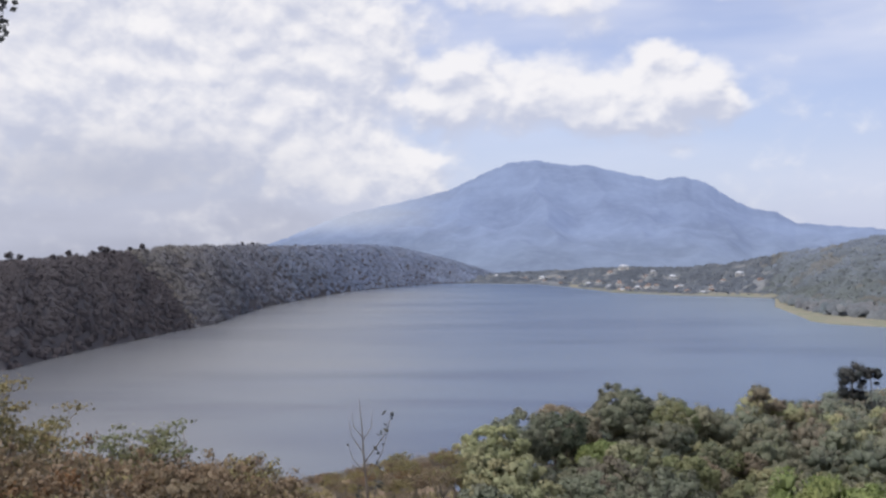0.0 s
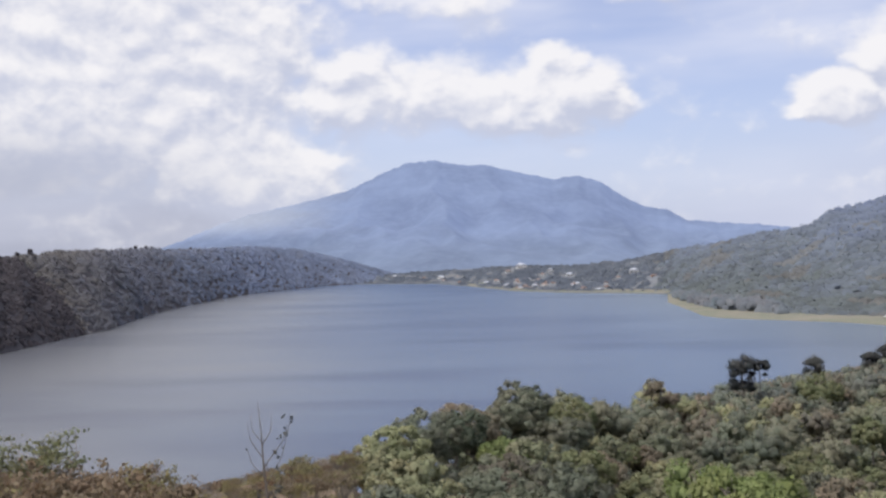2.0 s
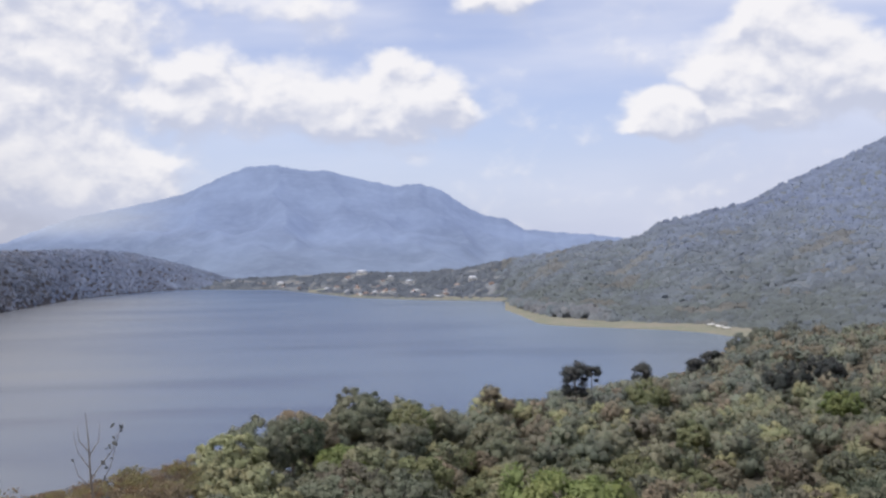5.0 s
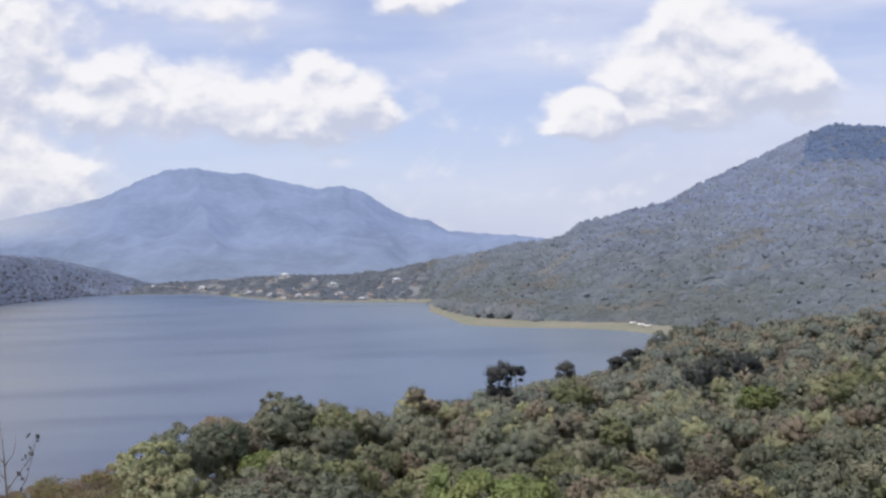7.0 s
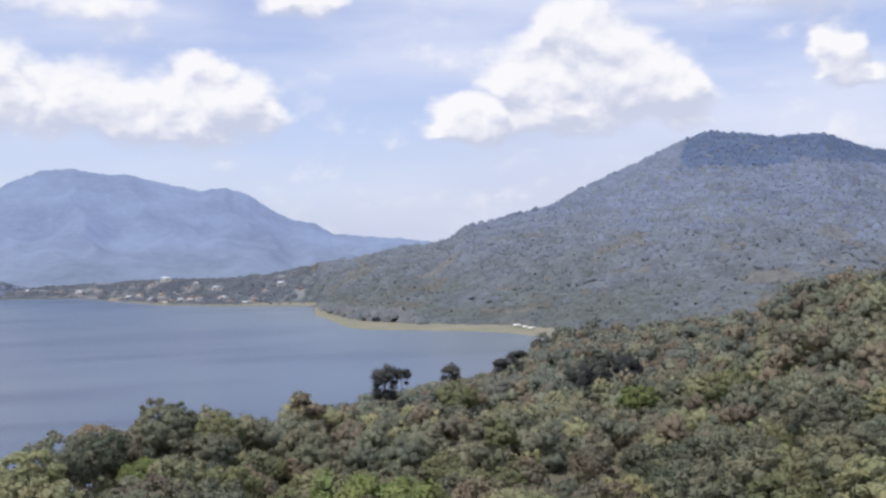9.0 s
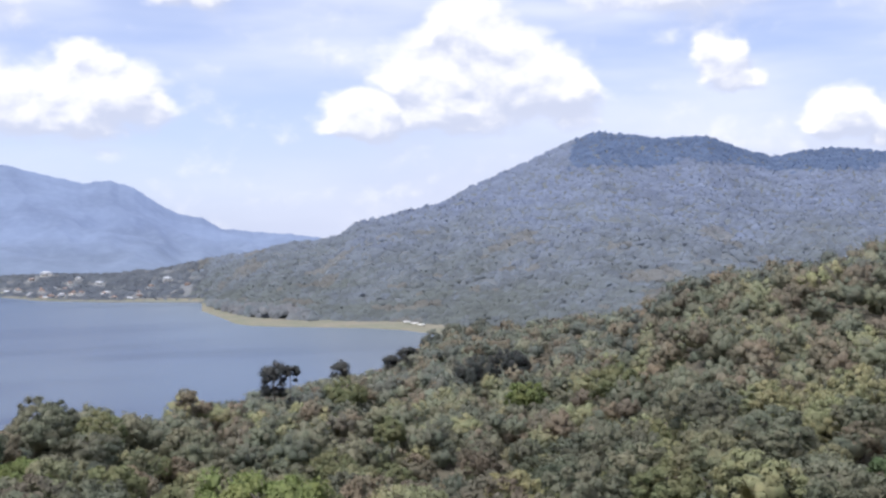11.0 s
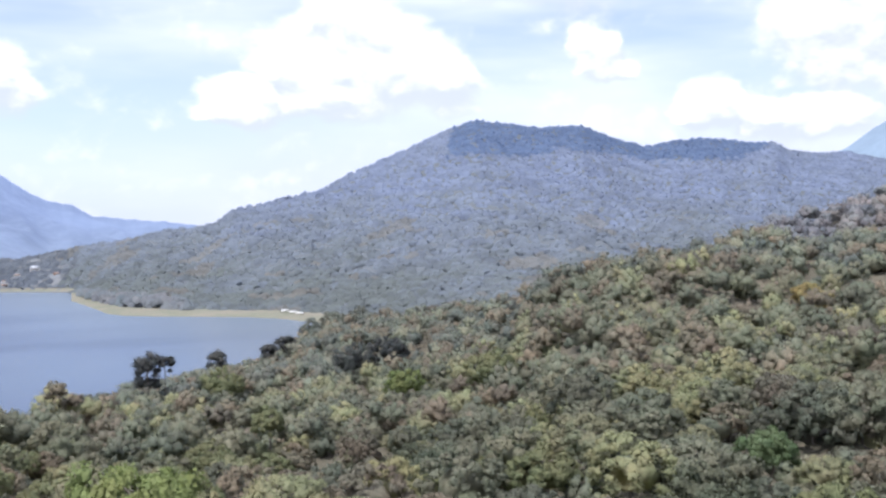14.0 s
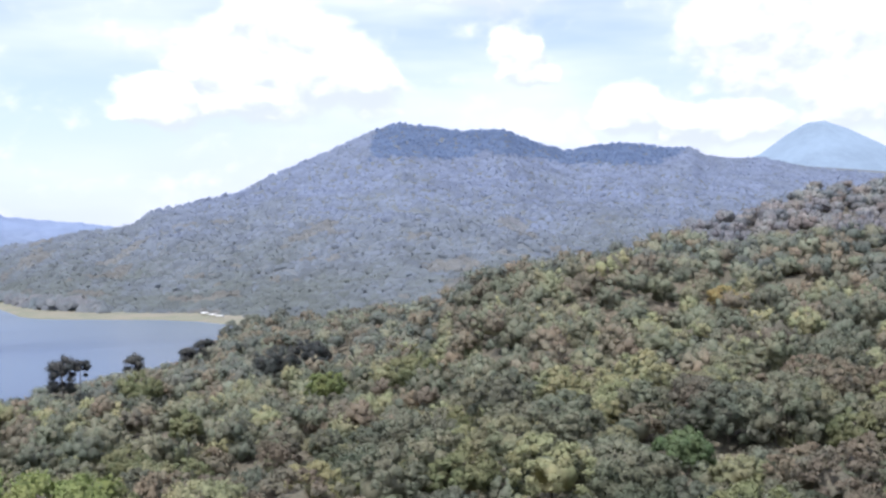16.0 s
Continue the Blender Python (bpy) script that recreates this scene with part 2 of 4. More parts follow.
GREEN = foliage("fresh_green_leaves", (0.130, 0.190, 0.095), (0.140, 0.200, 0.10), (0.15, 0.21, 0.105))
YELLOW = foliage("yellow_leaves", (0.354, 0.295, 0.137), (0.374, 0.310, 0.147), (0.395, 0.330, 0.158))
# Forest leaves with haze mixed in, for the more distant bands.
FOREST_HAZY = foliage("hazed_forest_leaves", (0.152, 0.172, 0.156), (0.205, 0.224, 0.186), (0.285, 0.298, 0.214))
FOREST_FAR = foliage("upper_slope_haze_leaves", (0.199, 0.210, 0.245), (0.259, 0.262, 0.283), (0.336, 0.329, 0.323))
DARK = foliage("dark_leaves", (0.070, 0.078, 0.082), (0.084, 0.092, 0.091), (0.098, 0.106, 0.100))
SHRUB = foliage("shrub_leaves", (0.180, 0.148, 0.095), (0.238, 0.180, 0.123), (0.273, 0.198, 0.145), 3.0)
OLIVE = foliage("olive_shrub_leaves", (0.211, 0.194, 0.097), (0.252, 0.223, 0.110), (0.288, 0.236, 0.122), 3.0)
LEAFY = foliage("olive_green_leaves", (0.17, 0.18, 0.095), (0.20, 0.21, 0.105), (0.23, 0.235, 0.12), 3.0)
RUST = foliage("rusty_shrub_leaves", (0.220, 0.136, 0.075), (0.246, 0.163, 0.088), (0.264, 0.163, 0.114), 3.0)
# Haze is mixed into the hill's leaf colours, bluer in the lighter tones.
HILL = foliage("hill_haze_leaves", (0.155, 0.178, 0.180), (0.202, 0.237, 0.296), (0.230, 0.278, 0.401), 0.03, 0.8, hue=0.0)
HILL_DRY = foliage("dry_hill_haze_leaves", (0.192, 0.192, 0.182), (0.219, 0.230, 0.243), (0.240, 0.260, 0.306), 0.03, 0.8, hue=0.0)
# A cloud's shadow on the summit, put into the leaf colour with the haze.
SUMMIT_SHADOW = foliage("summit_shadow_leaves", (0.112, 0.168, 0.300), (0.124, 0.182, 0.315), (0.140, 0.198, 0.330), 0.03, 0.8, hue=0.0)
# The spur's shade is put into this dark leaf colour.
RIDGE_SHADE = foliage("ridge_shade_leaves", (0.102, 0.092, 0.104), (0.106, 0.096, 0.107), (0.112, 0.101, 0.110), 0.06, 0.8, hue=0.1)
# Sunlit counterpart of the shaded ridge leaves, haze blue in its lighter tones.
RIDGE_LIT = foliage("ridge_lit_haze_leaves", (0.198, 0.190, 0.188), (0.206, 0.220, 0.272), (0.270, 0.325, 0.460), 0.06, 0.8, hue=0.1)
GROVE = foliage("grove_leaves", (0.180, 0.205, 0.235), (0.200, 0.224, 0.250), (0.222, 0.242, 0.262), 0.12, 0.8)
# The blue of the haze is painted into the village trees too.
VILLAGE_WOOD = foliage("village_haze_leaves", (0.130, 0.152, 0.190), (0.165, 0.185, 0.215), (0.210, 0.220, 0.235), 0.03, 0.8, hue=0.0)
# The palest haze tones, painted on the farthest band and its dry trees.
FOREST_HAZE_PALE = foliage("haze_pale_forest_leaves", (0.221, 0.242, 0.265), (0.275, 0.292, 0.297), (0.337, 0.343, 0.320))
DRY_FAR = foliage("upper_slope_dry_haze_leaves", (0.207, 0.197, 0.197), (0.255, 0.238, 0.229), (0.305, 0.283, 0.264))
# The sunlit strip beside the spur's shade, painted as paler leaves.
RIDGE_EDGE = foliage("spur_edge_lit_leaves", (0.18, 0.17, 0.165), (0.23, 0.215, 0.19), (0.29, 0.27, 0.22), 0.06, 0.8, hue=0.2)
# Both grounds are darkened to pass for the shade between the crowns.
HILL_GROUND = soil("hill_ground", (0.105, 0.122, 0.138), (0.115, 0.132, 0.150), (0.125, 0.142, 0.160), 0.01)
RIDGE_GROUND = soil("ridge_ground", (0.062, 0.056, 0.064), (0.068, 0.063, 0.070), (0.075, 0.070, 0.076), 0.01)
FLOOR = soil("forest_ground", (0.09, 0.085, 0.062), (0.12, 0.105, 0.075), (0.15, 0.125, 0.09))
BANK = soil("dry_bank", (0.17, 0.105, 0.07), (0.12, 0.10, 0.055), (0.21, 0.135, 0.09), 0.16)
SHORE = soil("grassy_shore", (0.190, 0.175, 0.132), (0.135, 0.150, 0.100), (0.245, 0.215, 0.165), 0.02)
PLAIN = soil("valley_ground", (0.14, 0.16, 0.14), (0.17, 0.17, 0.14), (0.20, 0.18, 0.15), 0.004)
MEADOW = soil("pale_meadow", (0.27, 0.29, 0.22), (0.31, 0.32, 0.24), (0.34, 0.33, 0.26), 0.01)
# Both mountains emit the haze colour from their own surface.
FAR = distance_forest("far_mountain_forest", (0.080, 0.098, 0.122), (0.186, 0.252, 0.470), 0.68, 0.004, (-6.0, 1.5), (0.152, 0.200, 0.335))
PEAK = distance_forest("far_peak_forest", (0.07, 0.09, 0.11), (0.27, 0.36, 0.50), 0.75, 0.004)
BARK = bark("grey_bark", (0.14, 0.12, 0.10), (0.24, 0.21, 0.18))
PALE_BARK = bark("pale_bark", (0.28, 0.25, 0.21), (0.42, 0.38, 0.33))


# ---------------------------------------------------------------- mesh tools
def mesh_of(name, verts, faces, mat, smooth=False, tint=None, normals=None):
    verts, faces = np.asarray(verts, np.float32), np.asarray(faces, np.int32)
    me = bpy.data.meshes.new(name)
    me.vertices.add(len(verts))
    me.vertices.foreach_set("co", verts.ravel())
    me.loops.add(faces.size)
    me.loops.foreach_set("vertex_index", faces.ravel())
    me.polygons.add(len(faces))
    me.polygons.foreach_set("loop_start", np.arange(0, faces.size, faces.shape[1], dtype=np.int32))
    me.update(calc_edges=True)
    if smooth:
        me.polygons.foreach_set("use_smooth", np.ones(len(faces), bool))
    if tint is not None:
        me.attributes.new("tint", "FLOAT", "POINT").data.foreach_set("value", np.asarray(tint, np.float32))
    me.materials.append(mat)
    if normals is not None:
        me.polygons.foreach_set("use_smooth", np.ones(len(faces), bool))
        me.normals_split_custom_set_from_vertices(np.asarray(normals, np.float32))
    return me


def at(b, d):
    a = np.radians(b)
    return d * np.sin(a), d * np.cos(a)


def wave(x, y, size, seed, octaves=4):
    """Smooth random relief from turned sine waves, about -1 to 1."""
    r, out, amp = np.random.RandomState(seed), 0.0, 1.0
    for _ in range(octaves):
        for _ in range(3):
            a, ph = r.uniform(0, 6.283, 2)
            out = out + amp * np.sin((x * np.cos(a) + y * np.sin(a)) * 6.283 / size / r.uniform(0.7, 1.4) + ph)
        size, amp = size * 0.5, amp * 0.55
    return out / 3.6


def curve(table, b, column):
    t = np.asarray(table, float)
    return np.interp(b, t[:, 0], t[:, column])


def landform(name, low, high, step, rows, height, mat, label, category):
    """A sheet of land between two bearings; rows(b) gives distances column by column, height(b, d) the level."""
    b = np.arange(low, high + step / 2, step)
    d = rows(b)
    bb = np.broadcast_to(b[:, None], d.shape)
    x, y = at(bb, d)
    z = height(bb, d)
    nb, nd = d.shape
    i = np.arange(nb * nd).reshape(nb, nd)
    faces = np.stack([i[:-1, :-1], i[:-1, 1:], i[1:, 1:], i[1:, :-1]], -1).reshape(-1, 4)[:, ::-1]
    ob = new(name, mesh_of(name, np.stack([x, y, z], -1).reshape(-1, 3), faces, mat, True))
    return tagged(ob, label, category, kind="structure")


# ---------------------------------------------------------------- lie of the land
# far mountain: bearing, rise of the crest in degrees
FAR_CREST = [(-14, -0.6), (-11, -0.3), (-8.9, 0.26), (-6.6, 1.21), (-4.8, 1.86), (-2.5, 2.34), (0.5, 3.11), (2.3, 4.02), (3.4, 4.46), (4.8, 4.60),
             (5.9, 4.44), (6.5, 4.33), (7.5, 4.34), (8.8, 4.03), (10.1, 3.76), (11.1, 3.51), (12.4, 3.70), (13.6, 3.34), (14.7, 2.55), (15.8, 2.02),
             (16.9, 1.87), (17.9, 1.27), (19.5, 1.15), (21.4, 1.00), (22.6, 0.85), (25, 0.6), (28, 0.2)]
PEAK_CREST = [(52, 3.0), (55.3, 4.25), (56.0, 4.53), (57.2, 5.43), (58.2, 6.0), (59.0, 6.08), (60.1, 5.66), (61.8, 4.77), (65, 3.2), (70, 1.5)]
# right hill: bearing, rise of the crest, its distance, distance of the foot
HILL_CREST = [(1, -1.35, 2900, 2560), (5, -1.15, 2850, 2500), (9, -0.95, 2750, 2030), (12.2, -0.95, 2650, 1930), (14.6, -0.75, 2500, 1900),
              (16.9, -0.30, 2350, 1860), (17.6, -0.15, 2300, 1640), (19.3, 0.10, 2200, 1420), (21.7, 0.66, 2080, 1340), (22.7, 0.68, 2060, 1310), (24.0, 1.02, 2060, 1280),
              (24.9, 1.65, 2080, 1270), (27, 2.15, 2120, 1255), (29.5, 2.75, 2180, 1200), (30.4, 3.3, 2210, 1150), (32.4, 4.17, 2260, 1100),
              (34.3, 5.03, 2320, 1060), (36.2, 5.88, 2380, 1030), (37.4, 6.32, 2400, 1010), (38.9, 6.12, 2420, 1000), (40.4, 5.90, 2450, 980),
              (43.0, 5.93, 2500, 960)]
HILL_CREST_2 = [(43.0, 5.93, 2500, 960), (44.6, 5.25, 2580, 950), (46.3, 4.80, 2650, 950), (47.7, 5.06, 2700, 950), (49.3, 5.17, 2750, 950),
                (51.2, 4.90, 2800, 950), (52.6, 4.85, 2830, 950), (53.3, 4.42, 2850, 950), (54.7, 4.25, 2900, 950), (56.0, 4.3, 2950, 950),
                (58.2, 3.85, 3000, 950), (62, 3.5, 3050, 950), (70, 2.5, 3100, 950), (80, 2.0, 3100, 950)]
# ridge along the other shore: bearing, rise of the crest, its distance, distance of the shore
RIDGE_CREST = [(-60, 2.0, 700, 420), (-40, 1.0, 780, 540), (-30, 0.2, 880, 650), (-22, -0.30, 960, 770), (-19, -0.10, 1060, 874), (-16.2, 0.18, 1180, 975), (-13.5, 0.30, 1380, 1104),
               (-11.8, 0.34, 1540, 1195), (-10.8, 0.34, 1680, 1323), (-9.9, 0.32, 1800, 1450), (-8.9, 0.26, 1900, 1566), (-7.2, 0.28, 2100, 1751), (-4.8, 0.36, 2450, 2069),
               (-2.5, 0.22, 2720, 2310), (-0.7, -0.2, 2850, 2495), (1.0, -0.65, 2900, 2580), (2.3, -1.05, 2950, 2620), (4.0, -1.35, 3000, 2620)]
# wooded slope below the viewpoint: bearing, rise of the tree tops at the crest, its distance
NEAR_CREST = [(1.5, -10.6, 170), (2.2, -9.2, 180), (4, -8.4, 205), (6.7, -8.2, 235), (8.7, -7.5, 262), (11.9, -7.75, 300), (14.9, -8.3, 330), (16, -7.35, 390),
              (17.7, -7.6, 430), (19.8, -7.35, 470), (21, -7.1, 490), (24, -6.3, 520), (25.7, -6.25, 540), (27.4, -5.4, 600), (28.9, -4.3, 640),
              (31.2, -3.6, 650), (33.9, -3.4, 640), (36.6, -3.0, 620), (39.2, -2.7, 580), (40.8, -1.8, 480), (42.5, -0.8, 445), (45.7, -0.25, 450),
              (48.2, 0.05, 470), (51, 1.0, 520), (54.5, 1.5, 570), (56.1, 2.2, 600), (58.8, 3.1, 650), (62, 3.3, 680), (75, 3.5, 760)]
# water's edge of the spit: bearing, distance
SPIT = [(16.9, 1560), (17.3, 1490), (17.7, 1423), (18.6, 1265), (19.5, 1226), (21.0, 1207), (22.8, 1195), (25.4, 1174), (27.2, 1140), (28.6, 1090), (31.0, 1030), (36, 960)]
TREE = 10.0


def hill_table(b):
    return [np.where(b < 43.0, curve(HILL_CREST, b, c), curve(HILL_CREST_2, b, c)) for c in (1, 2, 3)]


def hill_height(b, d):
    rise, crest, foot = hill_table(b)
    x, y = at(b, d)
    top = EYE + crest * np.tan(np.radians(rise)) - 3.2
    u = (d - foot) / (crest - foot)
    up = 1.5 + top * np.clip(u, 0, 1) ** 1.45
    z = np.where(u <= 1, up, 1.5 + top - (d - crest) * 0.35)
    z = z + (wave(x, y, 420, 3) * 15.0 - np.abs(wave(x * 0.9 + y * 0.5, y * 0.3, 170, 4, 3)) * 13.0) * np.clip(u * 2.5, 0, 1) * np.clip((1 - u) * 3, 0, 1)
    return np.where(u < 0, 1.5 + (d - foot) * 0.06, z)


def ridge_height(b, d):
    rise, crest, foot = [curve(RIDGE_CREST, b, c) for c in (1, 2, 3)]
    x, y = at(b, d)
    top = EYE + crest * np.tan(np.radians(rise)) - 7.0
    u = (d - foot) / (crest - foot)
    z = np.where(u <= 1, top * np.sin(np.clip(u, 0, 1) * 1.5708) ** 0.85, top - (d - crest) * 0.4)
    z = z + (wave(x, y, 190, 5) * 7.0 - np.abs(wave(b * 30, d * 0.3, 120, 6, 3)) * 9.0) * np.clip(u * 3, 0, 1) * np.clip((1 - u) * 3, 0, 1)
    return np.where(u < 0, (d - foot) * 0.05, z)


def near_height(b, d):
    x, y = at(b, d)
    # wooded part
    rise, crest = curve(NEAR_CREST, b, 1), curve(NEAR_CREST, b, 2)
    u = np.log(np.maximum(d, 1) / 95.0) / np.log(crest / 95.0)
    el = -17.0 + (rise + 17.0) * np.clip(u, 0, 1) ** 0.9
    top = EYE + d * np.tan(np.radians(el)) - TREE
    edge = EYE + crest * np.tan(np.radians(rise)) - TREE
    beyond = edge - (edge + 4.0) * np.clip((d - crest) / (0.3 * crest), 0, 1) ** 0.8
    inner = np.interp(d, [0, 4, 15, 40, 95], [78.4, 78.2, 74.5, 64.0, 80 + 95 * math.tan(radians(-17)) - TREE])
    wood = np.where(d < 95, inner, np.where(d < crest, top, beyond))
    # open bank
    bank = np.interp(d, [0, 4, 15, 40, 92, 98, 140, 300, 380, 500], [78.4, 78.2, 75.2, 69.9, 61.0, 59.0, 44.0, 10.0, -3.0, -8.0])
    bank = bank + (np.clip(b + 4.0, -8, 6) * 0.38 - 1.0) * np.clip((d - 50) / 40, 0, 1)
    s = np.clip((b - 0.2) / 2.2, 0, 1)
    s = s * s * (3 - 2 * s)
    z = bank * (1 - s) + wood * s
    return z + wave(x, y, 60, 9) * np.clip((d - 12) / 60, 0, 1) * 1.4 + s * wave(x, y, 130, 10, 3) * np.clip((d - 110) / 80, 0, 1) * np.clip((crest - d) / 60, 0, 1) * 6.0


# ---------------------------------------------------------------- ground, water and hills
a = np.radians(np.arange(0, 360, 3.0))
rings = np.array([0.0, 200, 800, 1600, 3000, 4900])
gv = [(r * math.sin(t), r * math.cos(t), -6.0) for r in rings[1:] for t in a]
gf = [(k * 120 + j, k * 120 + (j + 1) % 120, (k + 1) * 120 + (j + 1) % 120, (k + 1) * 120 + j) for k in range(4) for j in range(120)]
tagged(new("ground", mesh_of("ground", gv, np.array(gf)[:, ::-1], PLAIN)), "level dark valley ground around the lake", "ground", kind="structure")

wb = np.arange(-75, 60.1, 1.0)
wd = np.array([150, 300, 500, 800, 1200, 1600, 2000, 2400, 2800])
wx, wy = at(wb[:, None], np.minimum(wd[None, :], 2800))
wi = np.arange(wx.size).reshape(wx.shape)
wf = np.stack([wi[:-1, :-1], wi[:-1, 1:], wi[1:, 1:], wi[1:, :-1]], -1).reshape(-1, 4)[:, ::-1]
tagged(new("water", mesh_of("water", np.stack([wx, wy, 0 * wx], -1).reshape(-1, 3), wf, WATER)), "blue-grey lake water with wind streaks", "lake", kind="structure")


def far_rows(b):
    return np.broadcast_to(np.linspace(2750, 4700, 90), (len(b), 90))


def far_height(b, d):
    x, y = at(b, d)
    top = EYE + 5 + 4300 * np.tan(np.radians(curve(FAR_CREST, b, 1)))
    u = (d - 2750) / 1550
    fold = np.abs(wave(x * 1.0, y * 0.35, 520, 21, 4))
    z = np.where(u <= 1, 2 + (top - 2) * np.clip(u, 0, 1) ** 1.5, top - (d - 4300) * 0.5)
    jag = wave(b * 40, b * 0 + 7, 24, 23, 3) * 3.5
    return z - fold * 62 * np.clip(u * 2, 0, 1) * np.clip((1 - u) * 4, 0, 1) + jag * np.clip((u - 0.8) * 5, 0, 1)


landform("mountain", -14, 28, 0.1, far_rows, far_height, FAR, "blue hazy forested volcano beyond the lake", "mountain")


def peak_height(b, d):
    x, y = at(b, d)
    top = EYE + 4500 * np.tan(np.radians(curve(PEAK_CREST, b, 1)))
    u = (d - 3300) / 1200
    z = np.where(u <= 1, 20 + (top - 20) * np.clip(u, 0, 1), top - (d - 4500))
    return z + wave(x, y, 160, 27) * 6 * np.clip((1 - u) * 4, 0, 1)


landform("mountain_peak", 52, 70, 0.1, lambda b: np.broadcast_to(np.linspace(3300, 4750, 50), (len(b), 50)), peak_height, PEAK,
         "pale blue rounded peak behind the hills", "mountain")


def hill_rows(b):
    rise, crest, foot = hill_table(b)
    u = np.concatenate([[-0.06], np.linspace(0, 0.9, 70), np.linspace(0.91, 1.1, 30), [1.3]])
    return foot[:, None] + (crest - foot)[:, None] * u[None, :]


landform("hill", 1, 80, 0.25, hill_rows, hill_height, HILL_GROUND, "forested grey-green hill rising from the far shore", "hill")


def ridge_rows(b):
    crest, foot = curve(RIDGE_CREST, b, 2), curve(RIDGE_CREST, b, 3)
    u = np.concatenate([[-0.1], np.linspace(0, 1.15, 60), [1.6]])
    return foot[:, None] + (crest - foot)[:, None] * u[None, :]


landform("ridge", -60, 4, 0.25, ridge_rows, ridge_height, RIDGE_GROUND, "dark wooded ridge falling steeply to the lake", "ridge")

def near_rows(b):
    return np.broadcast_to(np.concatenate([[0.02], np.linspace(0.5, 90, 40), np.geomspace(93, 1000, 110)]), (len(b), 151))


landform("bank", -75, 1.0, 0.5, near_rows, near_height, BANK, "dry brown earth bank with thin grass below the viewpoint", "bank")
landform("hillside", 1.0, 75, 0.5, near_rows, near_height, FLOOR, "steep forest floor below the viewpoint", "hillside")
landform("hillside_behind", 73.5, 289, 3.0, lambda b: np.broadcast_to(np.geomspace(0.02, 1500, 30), (len(b), 30)),
         lambda b, d: 78.4 + wave(*at(b, d), 300, 31) * 3 * np.clip(d / 200, 0, 1) - 12 * np.clip(d / 1500, 0, 1), FLOOR, "dry ground behind the viewpoint", "ground")


# ---------------------------------------------------------------- trees
def ico(sub):
    bm = bmesh.new()
    bmesh.ops.create_icosphere(bm, subdivisions=sub, radius=1.0)
    v = np.array([p.co[:] for p in bm.verts])
    f = np.array([[p.index for p in q.verts] for q in bm.faces])
    bm.free()
    return v, f


ICO1, ICO2 = ico(1), ico(2)


def unit(v):
    return v / (np.linalg.norm(v, axis=-1, keepdims=True) + 1e-9)


def leaf_blades(centres, facing, soft, size, r, tumble=0.5):
    """Leaf sprays as small four-cornered blades; facing turns them, soft is the normal by which they take the light."""
    m = len(centres)
    nrm = unit(facing + r.normal(0, tumble, (m, 3)))
    u = unit(np.cross(nrm, r.normal(0, 1, (m, 3))))
    w = np.cross(nrm, u)
    s = (size * r.uniform(0.6, 1.35, m))[:, None]
    c = np.stack([centres - u * s * 0.5, centres - w * s * 0.34, centres + u * s * 0.5, centres + w * s * 0.34], 1)
    i = np.arange(4 * m).reshape(m, 4)
    return c.reshape(-1, 3), np.concatenate([i[:, [0, 1, 2]], i[:, [0, 2, 3]]]), np.repeat(unit(soft + r.normal(0, 0.30, (m, 3))), 4, axis=0)


def merge(parts):
    """Joins (vertices, faces[, normals]) into one."""
    base, faces = 0, []
    for p in parts:
        faces.append(p[1] + base)
        base += len(p[0])
    out = [np.concatenate([p[0] for p in parts]), np.concatenate(faces)]
    if len(parts[0]) > 2:
        out.append(np.concatenate([p[2] for p in parts]))
    return tuple(out)


def crown_shape(seed, lobes, leaves, leaf, flat=0.75, spread=0.70, ball=None, size=(0.22, 0.42), skirt=0.4, core=0.78):
    """A crown of unit half width: uneven lobes of leaf sprays round leafy cores; skirt: the share of lobes that hang low."""
    r = np.random.RandomState(seed)
    parts = []
    low = int(lobes * skirt)
    for k in range(lobes + low):
        ang = k * 2.4 + r.uniform(-0.5, 0.5)
        if k < lobes:
            out = math.sqrt((k + 0.5) / lobes) * spread * r.uniform(0.8, 1.12)
            c = np.array([math.cos(ang) * out, math.sin(ang) * out, (1 - out * out) * flat * r.uniform(0.45, 0.9) + r.uniform(-0.15, 0.10)])
        else:
            out = spread * r.uniform(0.55, 0.95)
            c = np.array([math.cos(ang) * out, math.sin(ang) * out, flat * r.uniform(-0.75, 0.2)])
        rad = r.uniform(*size)
        squash = np.array([1.0, 1.0, r.uniform(0.65, 0.95)])
        m = leaves // (lobes + low)
        dirs = r.normal(0, 1, (m, 3))
        dirs[:, 2] = np.abs(dirs[:, 2]) * 1.1 - 0.5
        dirs = unit(dirs)
        reach = r.uniform(0.74, 1.16, (m, 1)) + 0.14 * np.sin(dirs @ r.normal(0, 4, (3, 1)) + k)
        pts = c + dirs * rad * squash * reach
        parts.append(leaf_blades(pts, dirs, unit(dirs * 0.55 + unit(pts - (0, 0, -0.3)) * 0.65), leaf, r, 0.6))
        iv, tri = ball or ICO1
        swell = core * (1 + 0.16 * np.sin(iv @ r.normal(0, 4.5, (3, 1))) + r.normal(0, 0.08, (len(iv), 1)))
        q = c + iv * rad * squash * swell
        parts.append((q, tri, unit(iv * 0.55 + unit(q - (0, 0, -0.3)) * 0.65)))
    return merge(parts)


def leaf_tips(centres, facing, soft, size, r, tumble=0.6):
    """Small three-cornered leaf sprays."""
    m = len(centres)
    nrm = unit(facing + r.normal(0, tumble, (m, 3)))
    u = unit(np.cross(nrm, r.normal(0, 1, (m, 3))))
    w = np.cross(nrm, u)
    s = (size * r.uniform(0.6, 1.4, m))[:, None]
